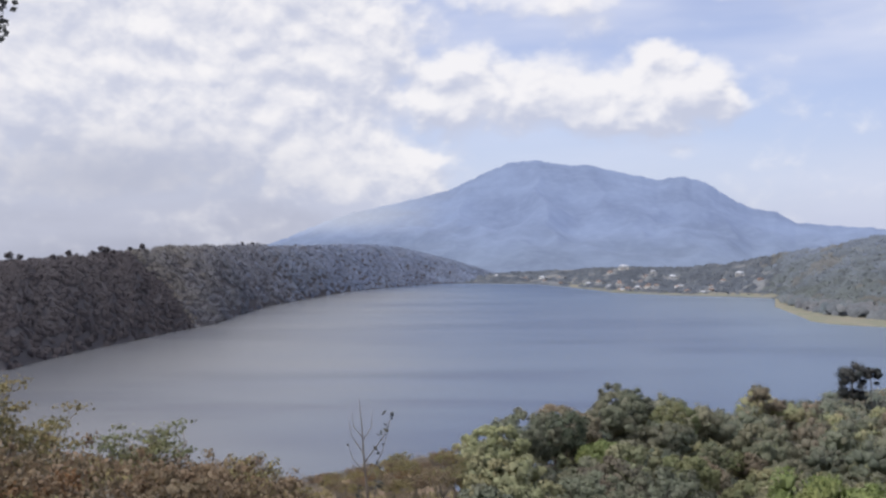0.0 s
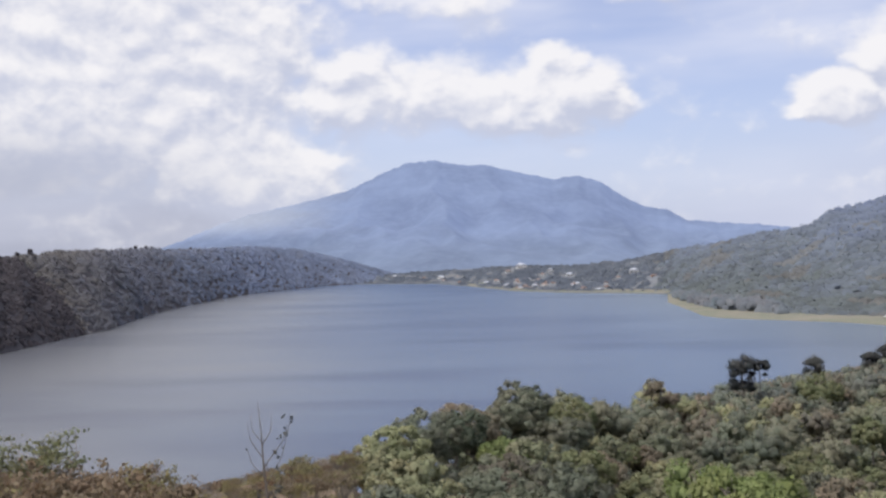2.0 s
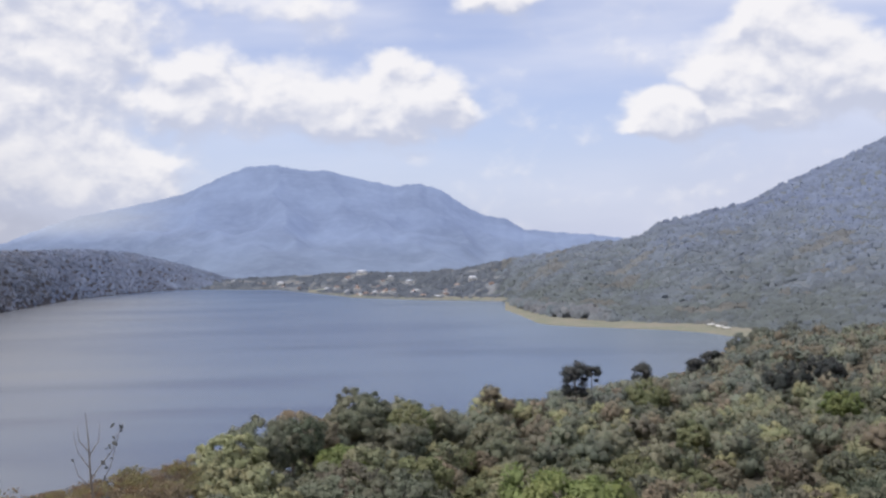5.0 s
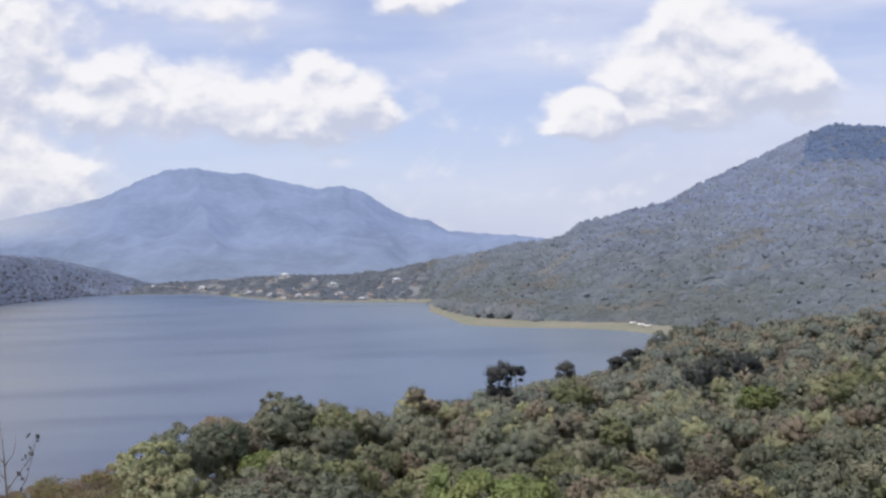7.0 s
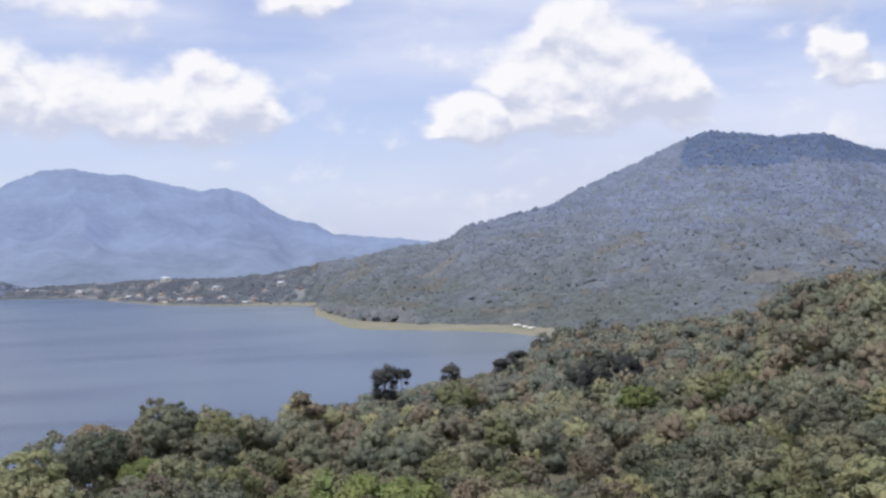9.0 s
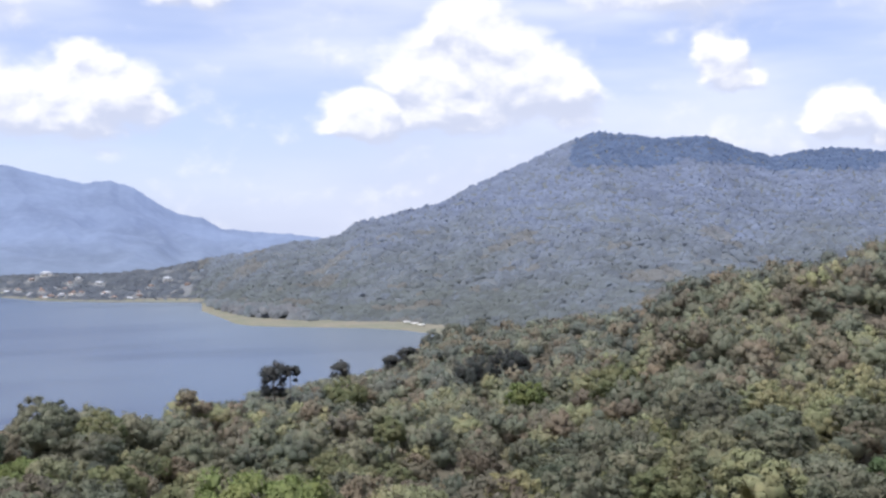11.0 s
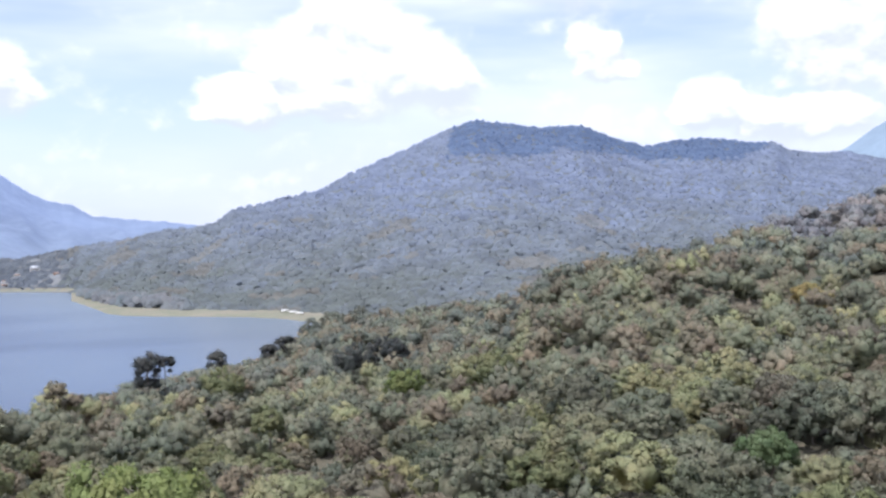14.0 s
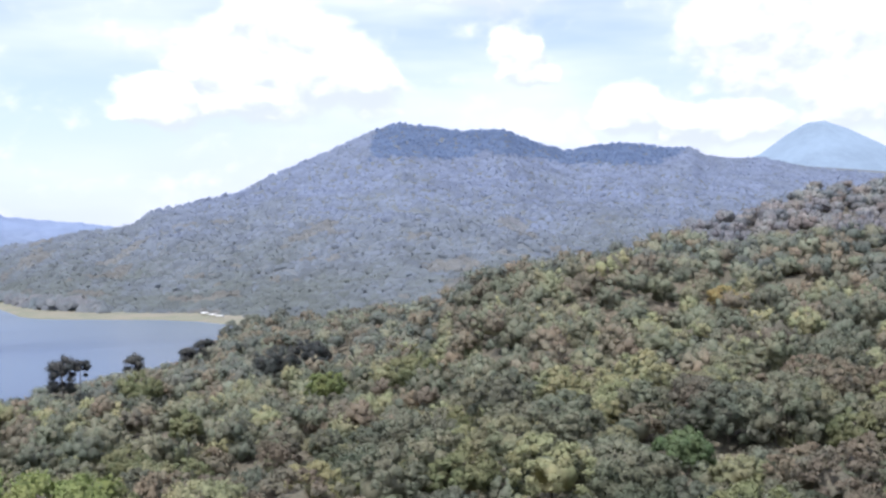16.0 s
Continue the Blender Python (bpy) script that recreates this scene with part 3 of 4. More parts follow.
    c = np.stack([centres - u * s * 0.5 - w * s * 0.28, centres + u * s * 0.5 - w * s * 0.2, centres + w * s * 0.5], 1)
    return c.reshape(-1, 3), np.arange(3 * m).reshape(m, 3), np.repeat(unit(soft + r.normal(0, 0.22, (m, 3))), 3, axis=0)


def dome_crown(seed, clumps, leaves, leaf, flat=0.8, ragged=0.16, low=-0.45, ball=None, lean=0.0):
    """A crown of unit half width: a swollen dome of leafy clumps, each of many small sprays round a soft core."""
    r = np.random.RandomState(seed)
    waves = [(r.normal(0, 2.0, (3, 1)), r.uniform(0, 6.3), ragged), (r.normal(0, 4.2, (3, 1)), r.uniform(0, 6.3), ragged * 0.55)]

    def swell(d):
        return 1.0 + sum(a * np.sin(d @ w + ph) for w, ph, a in waves)

    k = np.arange(clumps) + 0.5
    z = 1.0 - (1.0 - low) * k / clumps
    phi = k * 2.39996 + r.uniform(-0.35, 0.35, clumps)
    rim = np.sqrt(1 - z * z)
    dirs = unit(np.stack([rim * np.cos(phi), rim * np.sin(phi), z], 1) + r.normal(0, 0.10, (clumps, 3)))
    rad = math.sqrt(2.5 / clumps) * r.uniform(0.65, 1.35, clumps)
    form = np.array([1.0, 1.0, flat])
    centres = dirs * (swell(dirs) - rad[:, None] * 0.75 + r.normal(0, 0.075, (clumps, 1))) * form
    centres[:, 0] += lean * centres[:, 2]
    parts, m = [], leaves // clumps
    for c, d0, rd in zip(centres, dirs, rad):
        d = unit(r.normal(0, 1, (m, 3)) + d0 * 0.75 + (0, 0, 0.25))
        pts = c + d * rd * r.uniform(0.62, 1.12, (m, 1)) * (1.0, 1.0, 0.85)
        parts.append(leaf_tips(pts, d, unit(d * 0.62 + d0 * 0.55 + (0, 0, 0.15)), leaf, r))
        iv, tri = ICO1
        parts.append((c + iv * rd * 0.56 * (1 + r.normal(0, 0.15, (len(iv), 1))), tri, unit(iv * 0.6 + d0 * 0.5)))
    iv, tri = ball or ICO2
    core = iv * (0.50 * swell(iv)) * form * (1 + r.normal(0, 0.12, (len(iv), 1)))
    core[:, 2] = np.maximum(core[:, 2], low * flat * 0.9)
    core[:, 0] += lean * core[:, 2]
    parts.append((core, tri, unit(iv + r.normal(0, 0.5, iv.shape))))
    return merge(parts)


def tube(points, radii, sides=6):
    points = np.asarray(points, float)
    vs, fs = [], []
    for k, (p, rad) in enumerate(zip(points, radii)):
        d = unit(points[min(k + 1, len(points) - 1)] - points[max(k - 1, 0)])
        u = unit(np.cross(d, (0.3, 1, 0.1)))
        w = np.cross(d, u)
        t = np.arange(sides) * 6.2832 / sides
        vs.append(p + rad * (np.cos(t)[:, None] * u + np.sin(t)[:, None] * w))
        if k:
            i = np.arange(sides) + (k - 1) * sides
            j = np.roll(np.arange(sides), -1) + (k - 1) * sides
            fs.append(np.stack([i, j, j + sides, i + sides], 1))
    return np.concatenate(vs), np.concatenate(fs)


def trunk_shape(seed, height, spread, rad, limbs=5):
    """A tapered trunk that forks into limbs; the crown begins at height."""
    r = np.random.RandomState(seed)
    bend = r.normal(0, 0.25, (4, 2)).cumsum(0)
    pts = [(0, 0, -0.8)] + [(bend[k, 0], bend[k, 1], height * (k + 1) / 4) for k in range(4)]
    parts = [tube(pts, [rad * 1.25, rad, rad * 0.9, rad * 0.8, rad * 0.62], 7)]
    end = np.array(pts[-1])
    for k in range(limbs):
        ang = k * 6.283 / limbs + r.uniform(-0.4, 0.4)
        tip = end + np.array([math.cos(ang) * spread * 0.4, math.sin(ang) * spread * 0.4, spread * r.uniform(0.25, 0.45)])
        mid = (end + tip) / 2 + np.array([0, 0, spread * 0.1])
        parts.append(tube([end, mid, tip], [rad * 0.5, rad * 0.32, rad * 0.1], 5))
    return merge(parts)


def part(name, shape, mat, parent, label="", tint=None):
    v, f = shape[0], shape[1]
    ob = new(name, mesh_of(name, v, f, mat, True, tint, shape[2] if len(shape) > 2 else None))
    ob.parent = parent
    if label:
        ob["label"] = label
    return ob


def forest_tree(kind, seed, crown_r, high, mat, leaves, leaf, label, flat=0.8, clumps=34, ragged=0.16, lean=0.0):
    """A broadleaf tree: tapered forked trunk and one domed crown."""
    top = new(kind)
    part("trunk", trunk_shape(seed, high - crown_r * flat * 1.1, crown_r, 0.05 + crown_r * 0.045), BARK, top)
    v, f, nn = dome_crown(seed, clumps, leaves, leaf / crown_r, flat, ragged, lean=lean)
    v = v * crown_r
    v[:, 2] += high - v[:, 2].max()
    part("crown", (v, f, nn), mat, top, "", np.zeros(len(v)))
    return tagged(top, label, "tree")


def tree(kind, seed, crown_r, high, mat, leaves, leaf, label, flat=0.8, lobes=12, bark_mat=None, spread=0.7, ball=None, size=(0.22, 0.42), skirt=0.4, core=0.78):
    top = new(kind)
    part("trunk", trunk_shape(seed, high - crown_r * flat * 0.75, crown_r, 0.05 + crown_r * 0.045), bark_mat or BARK, top)
    v, f, nn = crown_shape(seed, lobes, leaves, leaf / crown_r, flat, spread, ball, size, skirt, core)
    v = v * crown_r
    v[:, 2] += high - v[:, 2].max()
    part("crown", (v, f, nn), mat, top, "", np.zeros(len(v)))
    return tagged(top, label, "tree")


def stand(ob, b, d, turn=0.0, size=1.0, sink=0.0, ground=None):
    """Puts a thing on the ground at a bearing and distance."""
    x, y = at(b, d)
    z = float((ground or near_height)(np.array(float(b)), np.array(float(d)))) - sink
    ob.matrix_basis = pose(float(x), float(y), z, 0, 0, turn)
    ob.scale = (size, size, size)
    return ob


def scatter(low, high, near_d, far_d, gap, seed):
    """Jittered places between two bearings and distances: bearing, distance."""
    r = np.random.RandomState(seed)
    g = np.arange(-far_d, far_d, gap)
    x, y = np.meshgrid(g, g)
    x = x.ravel() + r.uniform(-0.48, 0.48, x.size) * gap
    y = y.ravel() + r.uniform(-0.48, 0.48, y.size) * gap
    d, b = np.hypot(x, y), np.degrees(np.arctan2(x, y))
    ok = (d > near_d) & (d < far_d) & (b > low) & (b < high)
    return b[ok], d[ok], r


def joined_wood(name, places, shapes, mat, label, category, r, tall=(0.85, 1.2), tone=None, slope=None, even=0.0):
    """Many crowns as one joined object: places are rows of x, y, z of the crown's top, half width.
    tone: 0 to 1 for each crown; slope: the ground's normal under each crown, even: how far the crowns take the light with it."""
    vs, fs, ns, ts, base = [], [], [], [], 0
    for k, (x, y, z, w) in enumerate(places):
        v, f, nn = shapes[r.randint(len(shapes))]
        t = r.uniform(0, 6.283)
        c, s = math.cos(t), math.sin(t)
        q = np.stack([(v[:, 0] * c - v[:, 1] * s) * w + x, (v[:, 0] * s + v[:, 1] * c) * w + y, (v[:, 2] - v[:, 2].max()) * w * r.uniform(*tall) + z], 1)
        turned = np.stack([nn[:, 0] * c - nn[:, 1] * s, nn[:, 0] * s + nn[:, 1] * c, nn[:, 2]], 1)
        ns.append(turned if slope is None else unit(turned + slope[k] * even))
        vs.append(q), fs.append(f + base), ts.append(np.full(len(q), r.uniform(0.002, 0.999) if tone is None else min(0.999, max(0.002, tone[k]))))
        base += len(q)
    ob = new(name, mesh_of(name, np.concatenate(vs), np.concatenate(fs), mat, True, np.concatenate(ts), np.concatenate(ns)))
    return tagged(ob, label, category, kind="stuff")


def ground_normal(height, b, d, reach=12.0):
    x, y = at(b, d)

    def level(px, py):
        return height(np.degrees(np.arctan2(px, py)), np.hypot(px, py))

    gx = (level(x + reach, y) - level(x - reach, y)) / (2 * reach)
    gy = (level(x, y + reach) - level(x, y - reach)) / (2 * reach)
    return unit(np.stack([-gx, -gy, np.ones_like(gx)], 1))


# trees that stand out of the forest: bearing, distance, half width, rise of the top
SINGLES = [
    ("tree", 20.4, 106, 6.3, -10.85, LIME, "broad bright olive-green tree crown in the forest", 0.62),
    ("tree", 33.6, 300, 4.4, -6.6, LIME, "lime green tree lit among darker crowns", 0.9),
    ("tree", 52.2, 175, 4.6, -9.3, GREEN, "fresh green tree among dull forest crowns", 0.7),
    ("tree", 54.3, 372, 5.6, -2.10, YELLOW, "yellow flowering tree on the forest slope", 0.8),
    ("tree", 26.6, 270, 4.2, -8.4, BRIGHT, "rounded yellow-green tree in the forest", 0.8),
    ("tree", 8.6, 205, 5.2, -9.7, LIME, "bright green broadleaf tree above the lake", 0.7),
    ("tree", 12.5, 178, 5.0, -10.3, BRIGHT, "light green spreading tree above the lake", 0.7),
    ("tree", 24.2, 455, 8.4, -6.25, BRIGHT, "pale green rounded tree near the shore", 0.75),
    ("tree", 38.3, 330, 7.6, -5.6, BRIGHT, "large yellow-green tree with broad crown in the forest", 0.8),
    ("tree", 54.4, 199, 5.6, -6.9, FOREST, "dull green tree on the forest slope", 0.9),
    ("tree", 53.0, 207, 5.2, -6.6, FOREST_DRY, "brownish tree on the forest slope", 0.9),
    ("tree", 56.0, 205, 5.4, -6.6, FOREST, "olive tree on the forest slope", 0.9),
    ("tree", 1.5, 160, 4.6, -10.2, FOREST, "green tree at the edge of the wood", 0.9),
    ("tree", 2.5, 168, 5.6, -9.0, FOREST, "full-crowned green tree at the edge of the wood", 0.9),
    ("tree", 4.2, 195, 6.4, -8.25, FOREST, "tall rounded tree above the lake", 0.85),
    ("tree", 6.6, 225, 6.6, -7.95, FOREST_DRY, "tall grey-brown tree above the lake", 0.85),
    ("tree", 8.9, 250, 6.8, -7.3, FOREST, "tall dark green tree above the lake", 0.9),
    ("tree", 11.6, 290, 7.2, -7.5, FOREST, "wide green tree above the lake", 0.8),
    ("tree", 28.8, 640, 7.5, -3.95, FOREST_HAZY, "grey-green tree at the forest edge by the spit", 0.9),
    ("tree", 29.9, 650, 7.5, -3.6, FOREST_HAZY, "grey-green tree at the forest edge by the spit", 0.9),
    ("tree", 31.4, 650, 7.5, -3.3, FOREST_HAZY, "grey-green tree at the forest edge by the spit", 0.9),
    # dark leaves stand in for the shade of the hollow
    ("tree", 31.0, 420, 8.0, -5.2, DARK, "tree in a forest hollow, its shade given by dark leaves", 0.8),
    ("tree", 33.0, 440, 8.0, -4.9, DARK, "tree in a forest hollow, its shade given by dark leaves", 0.8),
]
KEEP_CLEAR = [(b, d, w) for _, b, d, w, *_ in SINGLES] + [(20.4, 97, 6.0), (33.6, 290, 5.0), (54.3, 360, 6.0), (54.3, 350, 6.0)]


def clear_of(b, d):
    x, y = at(b, d)
    ok = np.ones(len(b), bool)
    for cb, cd, w in KEEP_CLEAR:
        cx, cy = at(cb, cd)
        ok &= np.hypot(x - cx, y - cy) > w * 0.75
    return ok


for k, (kind, b, d, w, rise, mat, label, flat) in enumerate(SINGLES):
    z = float(near_height(np.array(b), np.array(float(d))))
    high = EYE + d * math.tan(radians(rise)) - z
    stand(forest_tree(kind, 300 + k, w, max(high, 5.0), mat, 5600, 0.46, label, flat, 62, 0.2), b, d)

# single forest trees nearest below the viewpoint
KINDS = [(FOREST, "tall green broadleaf tree with dense rounded crown", 0.80, 6.0, 12.0, 0.16), (FOREST, "olive green forest tree with lumpy crown", 1.05, 5.2, 12.5, 0.22),
         (FOREST_DRY, "brownish dry-season tree with thinning crown", 0.95, 5.0, 11.5, 0.20), (FOREST, "dull green forest tree with broad crown", 0.66, 6.6, 11.0, 0.14),
         (FOREST, "slender green forest tree with uneven crown", 1.35, 4.2, 13.0, 0.24),
         (BRIGHT, "yellow-green forest tree with loose bright crown", 0.85, 5.0, 12.0, 0.20), (GREEN_DARK, "deep green shady forest tree", 0.9, 5.6, 12.0, 0.18)]
MODELS = [forest_tree("tree", 40 + k, w, high, mat, 4500, 0.46, label, flat, 54 + k % 3 * 6, rag, 0.1 * (k % 3 - 1)) for k, (mat, label, flat, w, high, rag) in enumerate(KINDS)]
b, d, r = scatter(1.4, 64, 98, 262, 10.6, 11)
ok = (d < curve(NEAR_CREST, b, 2) * 1.12) & clear_of(b, d)
first = [True] * 7
for bb, dd in zip(b[ok], d[ok]):
    k = int(r.choice(7, p=[0.22, 0.20, 0.17, 0.14, 0.12, 0.07, 0.08]))
    s = r.uniform(0.58, 1.16)
    if first[k]:
        ob, first[k] = MODELS[k], False
    else:
        ob = copy_thing(MODELS[k], Matrix())
    stand(ob, bb, dd, r.uniform(0, 360), s)
    ob.scale = (s, s, s * r.uniform(0.78, 1.02))
    ob["group"] = "trees of the near forest"

# the forest beyond
MID = [dome_crown(60 + k, 24, 620, 0.10, 0.8 + 0.14 * (k % 3), 0.20) for k in range(8)]
WIDE = [dome_crown(80 + k, 11, 165, 0.17, 0.8 + 0.14 * (k % 3), 0.20) for k in range(8)]
for near_d, far_d, gap, shapes, seed in ((262, 430, 10.2, MID, 12), (430, 520, 9.4, WIDE, 13), (520, 600, 9.0, WIDE, 14), (600, 900, 9.0, WIDE, 17)):
    b, d, r = scatter(1.4, 64, near_d, far_d, gap, seed)
    ok = (d < curve(NEAR_CREST, b, 2) * np.where(b < 28, 1.2, 1.07)) & clear_of(b, d)
    b, d = b[ok], d[ok]
    x, y = at(b, d)
    z = near_height(b, d) + TREE + r.normal(0, 2.0 if shapes is MID else 0.9, len(b))
    w = r.uniform(3.6, 7.0, len(b))
    brown = r.rand(len(b)) < 0.27
    rows = np.stack([x, y, z, w], 1)
    # farther bands get leaf colours with more painted haze
    for take, far_leaf, far_dry in ((b < 44, FOREST_HAZY, FOREST_DRY), (b >= 44, FOREST_FAR if near_d < 560 else FOREST_HAZE_PALE, DRY_FAR)):
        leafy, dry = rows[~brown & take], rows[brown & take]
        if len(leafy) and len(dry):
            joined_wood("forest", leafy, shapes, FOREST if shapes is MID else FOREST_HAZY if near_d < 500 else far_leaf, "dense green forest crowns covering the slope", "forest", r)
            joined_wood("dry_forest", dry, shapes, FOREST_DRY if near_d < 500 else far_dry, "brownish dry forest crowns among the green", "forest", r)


# small crowns for woods seen from far off
def tuft_crown(seed, leaves, leaf, even, low=-0.4):
    """A small leafy crown of unit half width: a lumpy core under loose leaf sprays."""
    r = np.random.RandomState(seed)
    up, lump = np.array([0, 0, even]), r.normal(0, 3.2, (3, 1))
    d = r.normal(0, 1, (leaves * 3, 3))
    d = unit(d)[unit(d)[:, 2] > low][:leaves]
    pts = d * (0.88 + 0.16 * np.sin(d @ lump) + r.uniform(-0.16, 0.14, (len(d), 1)))
    iv, tri = ICO1
    core = iv * (0.78 + 0.14 * np.sin(iv @ lump) + r.normal(0, 0.04, (len(iv), 1)))
    return merge([leaf_tips(pts, d, unit(d * 0.6 + up), leaf, r, 0.5), (core, tri, unit(iv * 0.6 + up))])


def round_crown(seed, ball, sprays=5, even=0.6):
    """A smooth lumpy crown of unit half width for woods that melt together far off."""
    r = np.random.RandomState(seed)
    v, f = ball
    keep = v[f][:, :, 2].mean(1) > -0.6
    used, back = np.unique(f[keep], return_inverse=True)
    q, up = v[used], np.array([0, 0, even])
    q = q * (1 + 0.17 * np.sin(q @ r.normal(0, 3.4, (3, 1)) + r.uniform(0, 6)) + 0.11 * np.sin(q @ r.normal(0, 6.5, (3, 1))) + r.normal(0, 0.05, (len(q), 1)))
    d = unit(r.normal(0, 1, (sprays, 3)) + (0, 0, 0.8))
    return merge([(q, back.reshape(-1, 3), unit(q * 0.7 + up)), leaf_tips(d * r.uniform(0.92, 1.1, (sprays, 1)), d, unit(d * 0.7 + up), 0.5, r)])


DOMES = [round_crown(100 + k, ICO2) for k in range(12)]
DOMES_FAR = [round_crown(140 + k, ICO1) for k in range(12)]
TUFTS = [tuft_crown(160 + k, 44, 0.48, 0.9) for k in range(12)]

# ---------------------------------------------------------------- village beyond the lake
HOUSES = [(9.4, 2690, 2.2, 0), (8.7, 2640, 1.3, 1), (10.1, 2150, 1.2, 0), (9.6, 2110, 1.0, 2), (10.6, 2180, 1.1, 1), (11.9, 2480, 1.6, 0), (11.3, 2300, 1.1, 2),
          (12.6, 2100, 1.1, 1), (13.3, 2040, 1.7, 0), (13.8, 2130, 1.0, 2), (15.2, 2270, 1.7, 0), (14.4, 2200, 1.0, 1), (16.2, 2120, 1.0, 2), (2.8, 2750, 1.2, 0),
          (3.6, 2740, 1.2, 1), (4.3, 2760, 1.0, 2), (5.2, 2740, 1.6, 0), (6.1, 2700, 1.0, 1), (7.0, 2480, 1.0, 2), (7.6, 2350, 1.2, 0), (8.1, 2290, 1.0, 1),
          (8.4, 2450, 1.1, 2), (9.1, 2380, 1.2, 0), (10.3, 2420, 1.2, 1), (10.9, 2560, 1.1, 0), (12.2, 2330, 1.0, 0), (6.6, 2600, 1.1, 0)]
house_r = np.random.RandomState(23)
for _ in range(60):  # the village's lesser houses, thickest round its middle
    hb = float(np.clip(house_r.normal(10.6, 2.6), 3.0, 16.4))
    hf, hc = float(curve(HILL_CREST, hb, 3)), float(curve(HILL_CREST, hb, 2))
    HOUSES.append((hb, hf + (hc - hf) * house_r.uniform(0.06, 0.72), house_r.uniform(0.55, 0.95), int(house_r.randint(3))))
WALL_W = plain("white_plaster", (0.78, 0.76, 0.72), (0.70, 0.68, 0.64), 0.5, 0.8)
ROOF_T = plain("clay_tile_roof", (0.32, 0.235, 0.20), (0.27, 0.20, 0.175), 1.5, 0.8)
ROOF_Z = plain("grey_sheet_roof", (0.52, 0.54, 0.58), (0.44, 0.47, 0.52), 0.4, 0.5)
WALL_D = plain("brick_wall", (0.40, 0.26, 0.19), (0.34, 0.22, 0.17), 0.8, 0.85)
GLASS = plain("dark_window", (0.05, 0.06, 0.07), (0.06, 0.07, 0.08), 0.5, 0.15)


def prism(bm_boxes):
    """Boxes given as x0, x1, y0, y1, z0, z1 joined into one shape."""
    parts = []
    for x0, x1, y0, y1, z0, z1 in bm_boxes:
        v = np.array([(x, y, z) for z in (z0, z1) for x, y in ((x0, y0), (x1, y0), (x1, y1), (x0, y1))], float)
        f = np.array([(3, 2, 1, 0), (4, 5, 6, 7), (0, 1, 5, 4), (1, 2, 6, 5), (2, 3, 7, 6), (3, 0, 4, 7)])
        parts.append((v, f))
    return merge(parts)


def flat_part(name, shape, mat, parent):
    ob = new(name, mesh_of(name, shape[0], shape[1], mat))
    ob.parent = parent
    return ob


def house(wall_mat, roof_mat, label):
    top = new("house")
    flat_part("wall", prism([(-5, 5, -3.5, 3.5, -1.5, 3.2)]), wall_mat, top)
    v = np.array([(-5.6, -4.1, 3.1), (5.6, -4.1, 3.1), (5.6, 4.1, 3.1), (-5.6, 4.1, 3.1), (-3.2, 0, 5.6), (3.2, 0, 5.6)])
    tri = np.array([(0, 1, 5), (0, 5, 4), (1, 2, 5), (2, 3, 4), (2, 4, 5), (3, 0, 4), (2, 1, 0), (3, 2, 0)])
    flat_part("roof", (v, tri), roof_mat, top)
    for x in (-3.0, 1.4):
        flat_part("window", prism([(x, x + 1.4, -3.53, -3.45, 1.0, 2.3)]), GLASS, top)
    flat_part("door", prism([(-0.8, 0.2, -3.54, -3.45, 0.0, 2.1)]), ROOF_T, top)
    return tagged(top, label, "house", "village houses")


HOUSE_MODELS = [house(WALL_W, ROOF_Z, "white plastered village house with pale sheet roof"), house(WALL_W, ROOF_T, "white village house with red tiled roof"),
                house(WALL_D, ROOF_T, "brick village house with dark red roof")]
first = [True] * 3
for k, (b, d, s, kind) in enumerate(HOUSES):
    if first[kind]:
        ob, first[kind] = HOUSE_MODELS[kind], False
    else:
        ob = copy_thing(HOUSE_MODELS[kind], Matrix())
    stand(ob, b, d, -b + (k * 37) % 50 - 25, s * 1.0, 0.0, hill_height)

# ---------------------------------------------------------------- woods on the far hills
def domes(x, y, gap, seed):
    """A closed canopy: height 0 to 1 over each crown, and a number from 0 to 1 for the crown that lies on top."""
    best, own = np.full(x.shape, -1.0), np.zeros(x.shape)
    cx, cy = np.floor(x / gap), np.floor(y / gap)
    for i in (-1, 0, 1):
        for j in (-1, 0, 1):
            u, v = cx + i, cy + j
            h = [np.modf(np.abs(np.sin(u * a + v * b + seed)) * 43758.5453)[0] for a, b in ((12.9898, 78.233), (39.346, 11.135), (73.156, 52.235), (26.651, 47.853))]
            far = np.hypot(x - (u + h[0]) * gap, y - (v + h[1]) * gap) / (gap * (0.75 + 0.45 * h[2]))
            top = (0.5 + 0.5 * h[2]) * np.sqrt(np.clip(1.0 - 0.85 * far * far, 0.0, 1)) - 0.2 * np.clip(far - 1, 0, 9)
            own = np.where(top > best, h[3], own)
            best = np.maximum(best, top)
    return np.clip(best, 0, 1), own


def canopy(name, low, high, step, rows, ground, gap, tall, seed, zones):
    """The open fields among the woods of a hill, by its zones of (choice, material, label)."""
    b = np.arange(low, high, step)
    d = rows(b)
    bb = np.broadcast_to(b[:, None], d.shape)
    x, y = at(bb, d)
    up, own = domes(x, y, gap, seed)
    z = ground(bb, d) - 1.5 + tall * up
    tint = np.clip(0.62 * own + 0.38 * (0.5 + 0.6 * wave(x, y, 150, 77, 3)), 0.01, 0.99)
    nb, nd = d.shape
    i = np.arange(nb * nd).reshape(nb, nd)
    faces = np.stack([i[:-1, :-1], i[:-1, 1:], i[1:, 1:], i[1:, :-1]], -1).reshape(-1, 4)[:, ::-1]
    verts = np.stack([x, y, z], -1).reshape(-1, 3)
    left = np.ones(len(faces), bool)
    at_face = faces[:, 0]
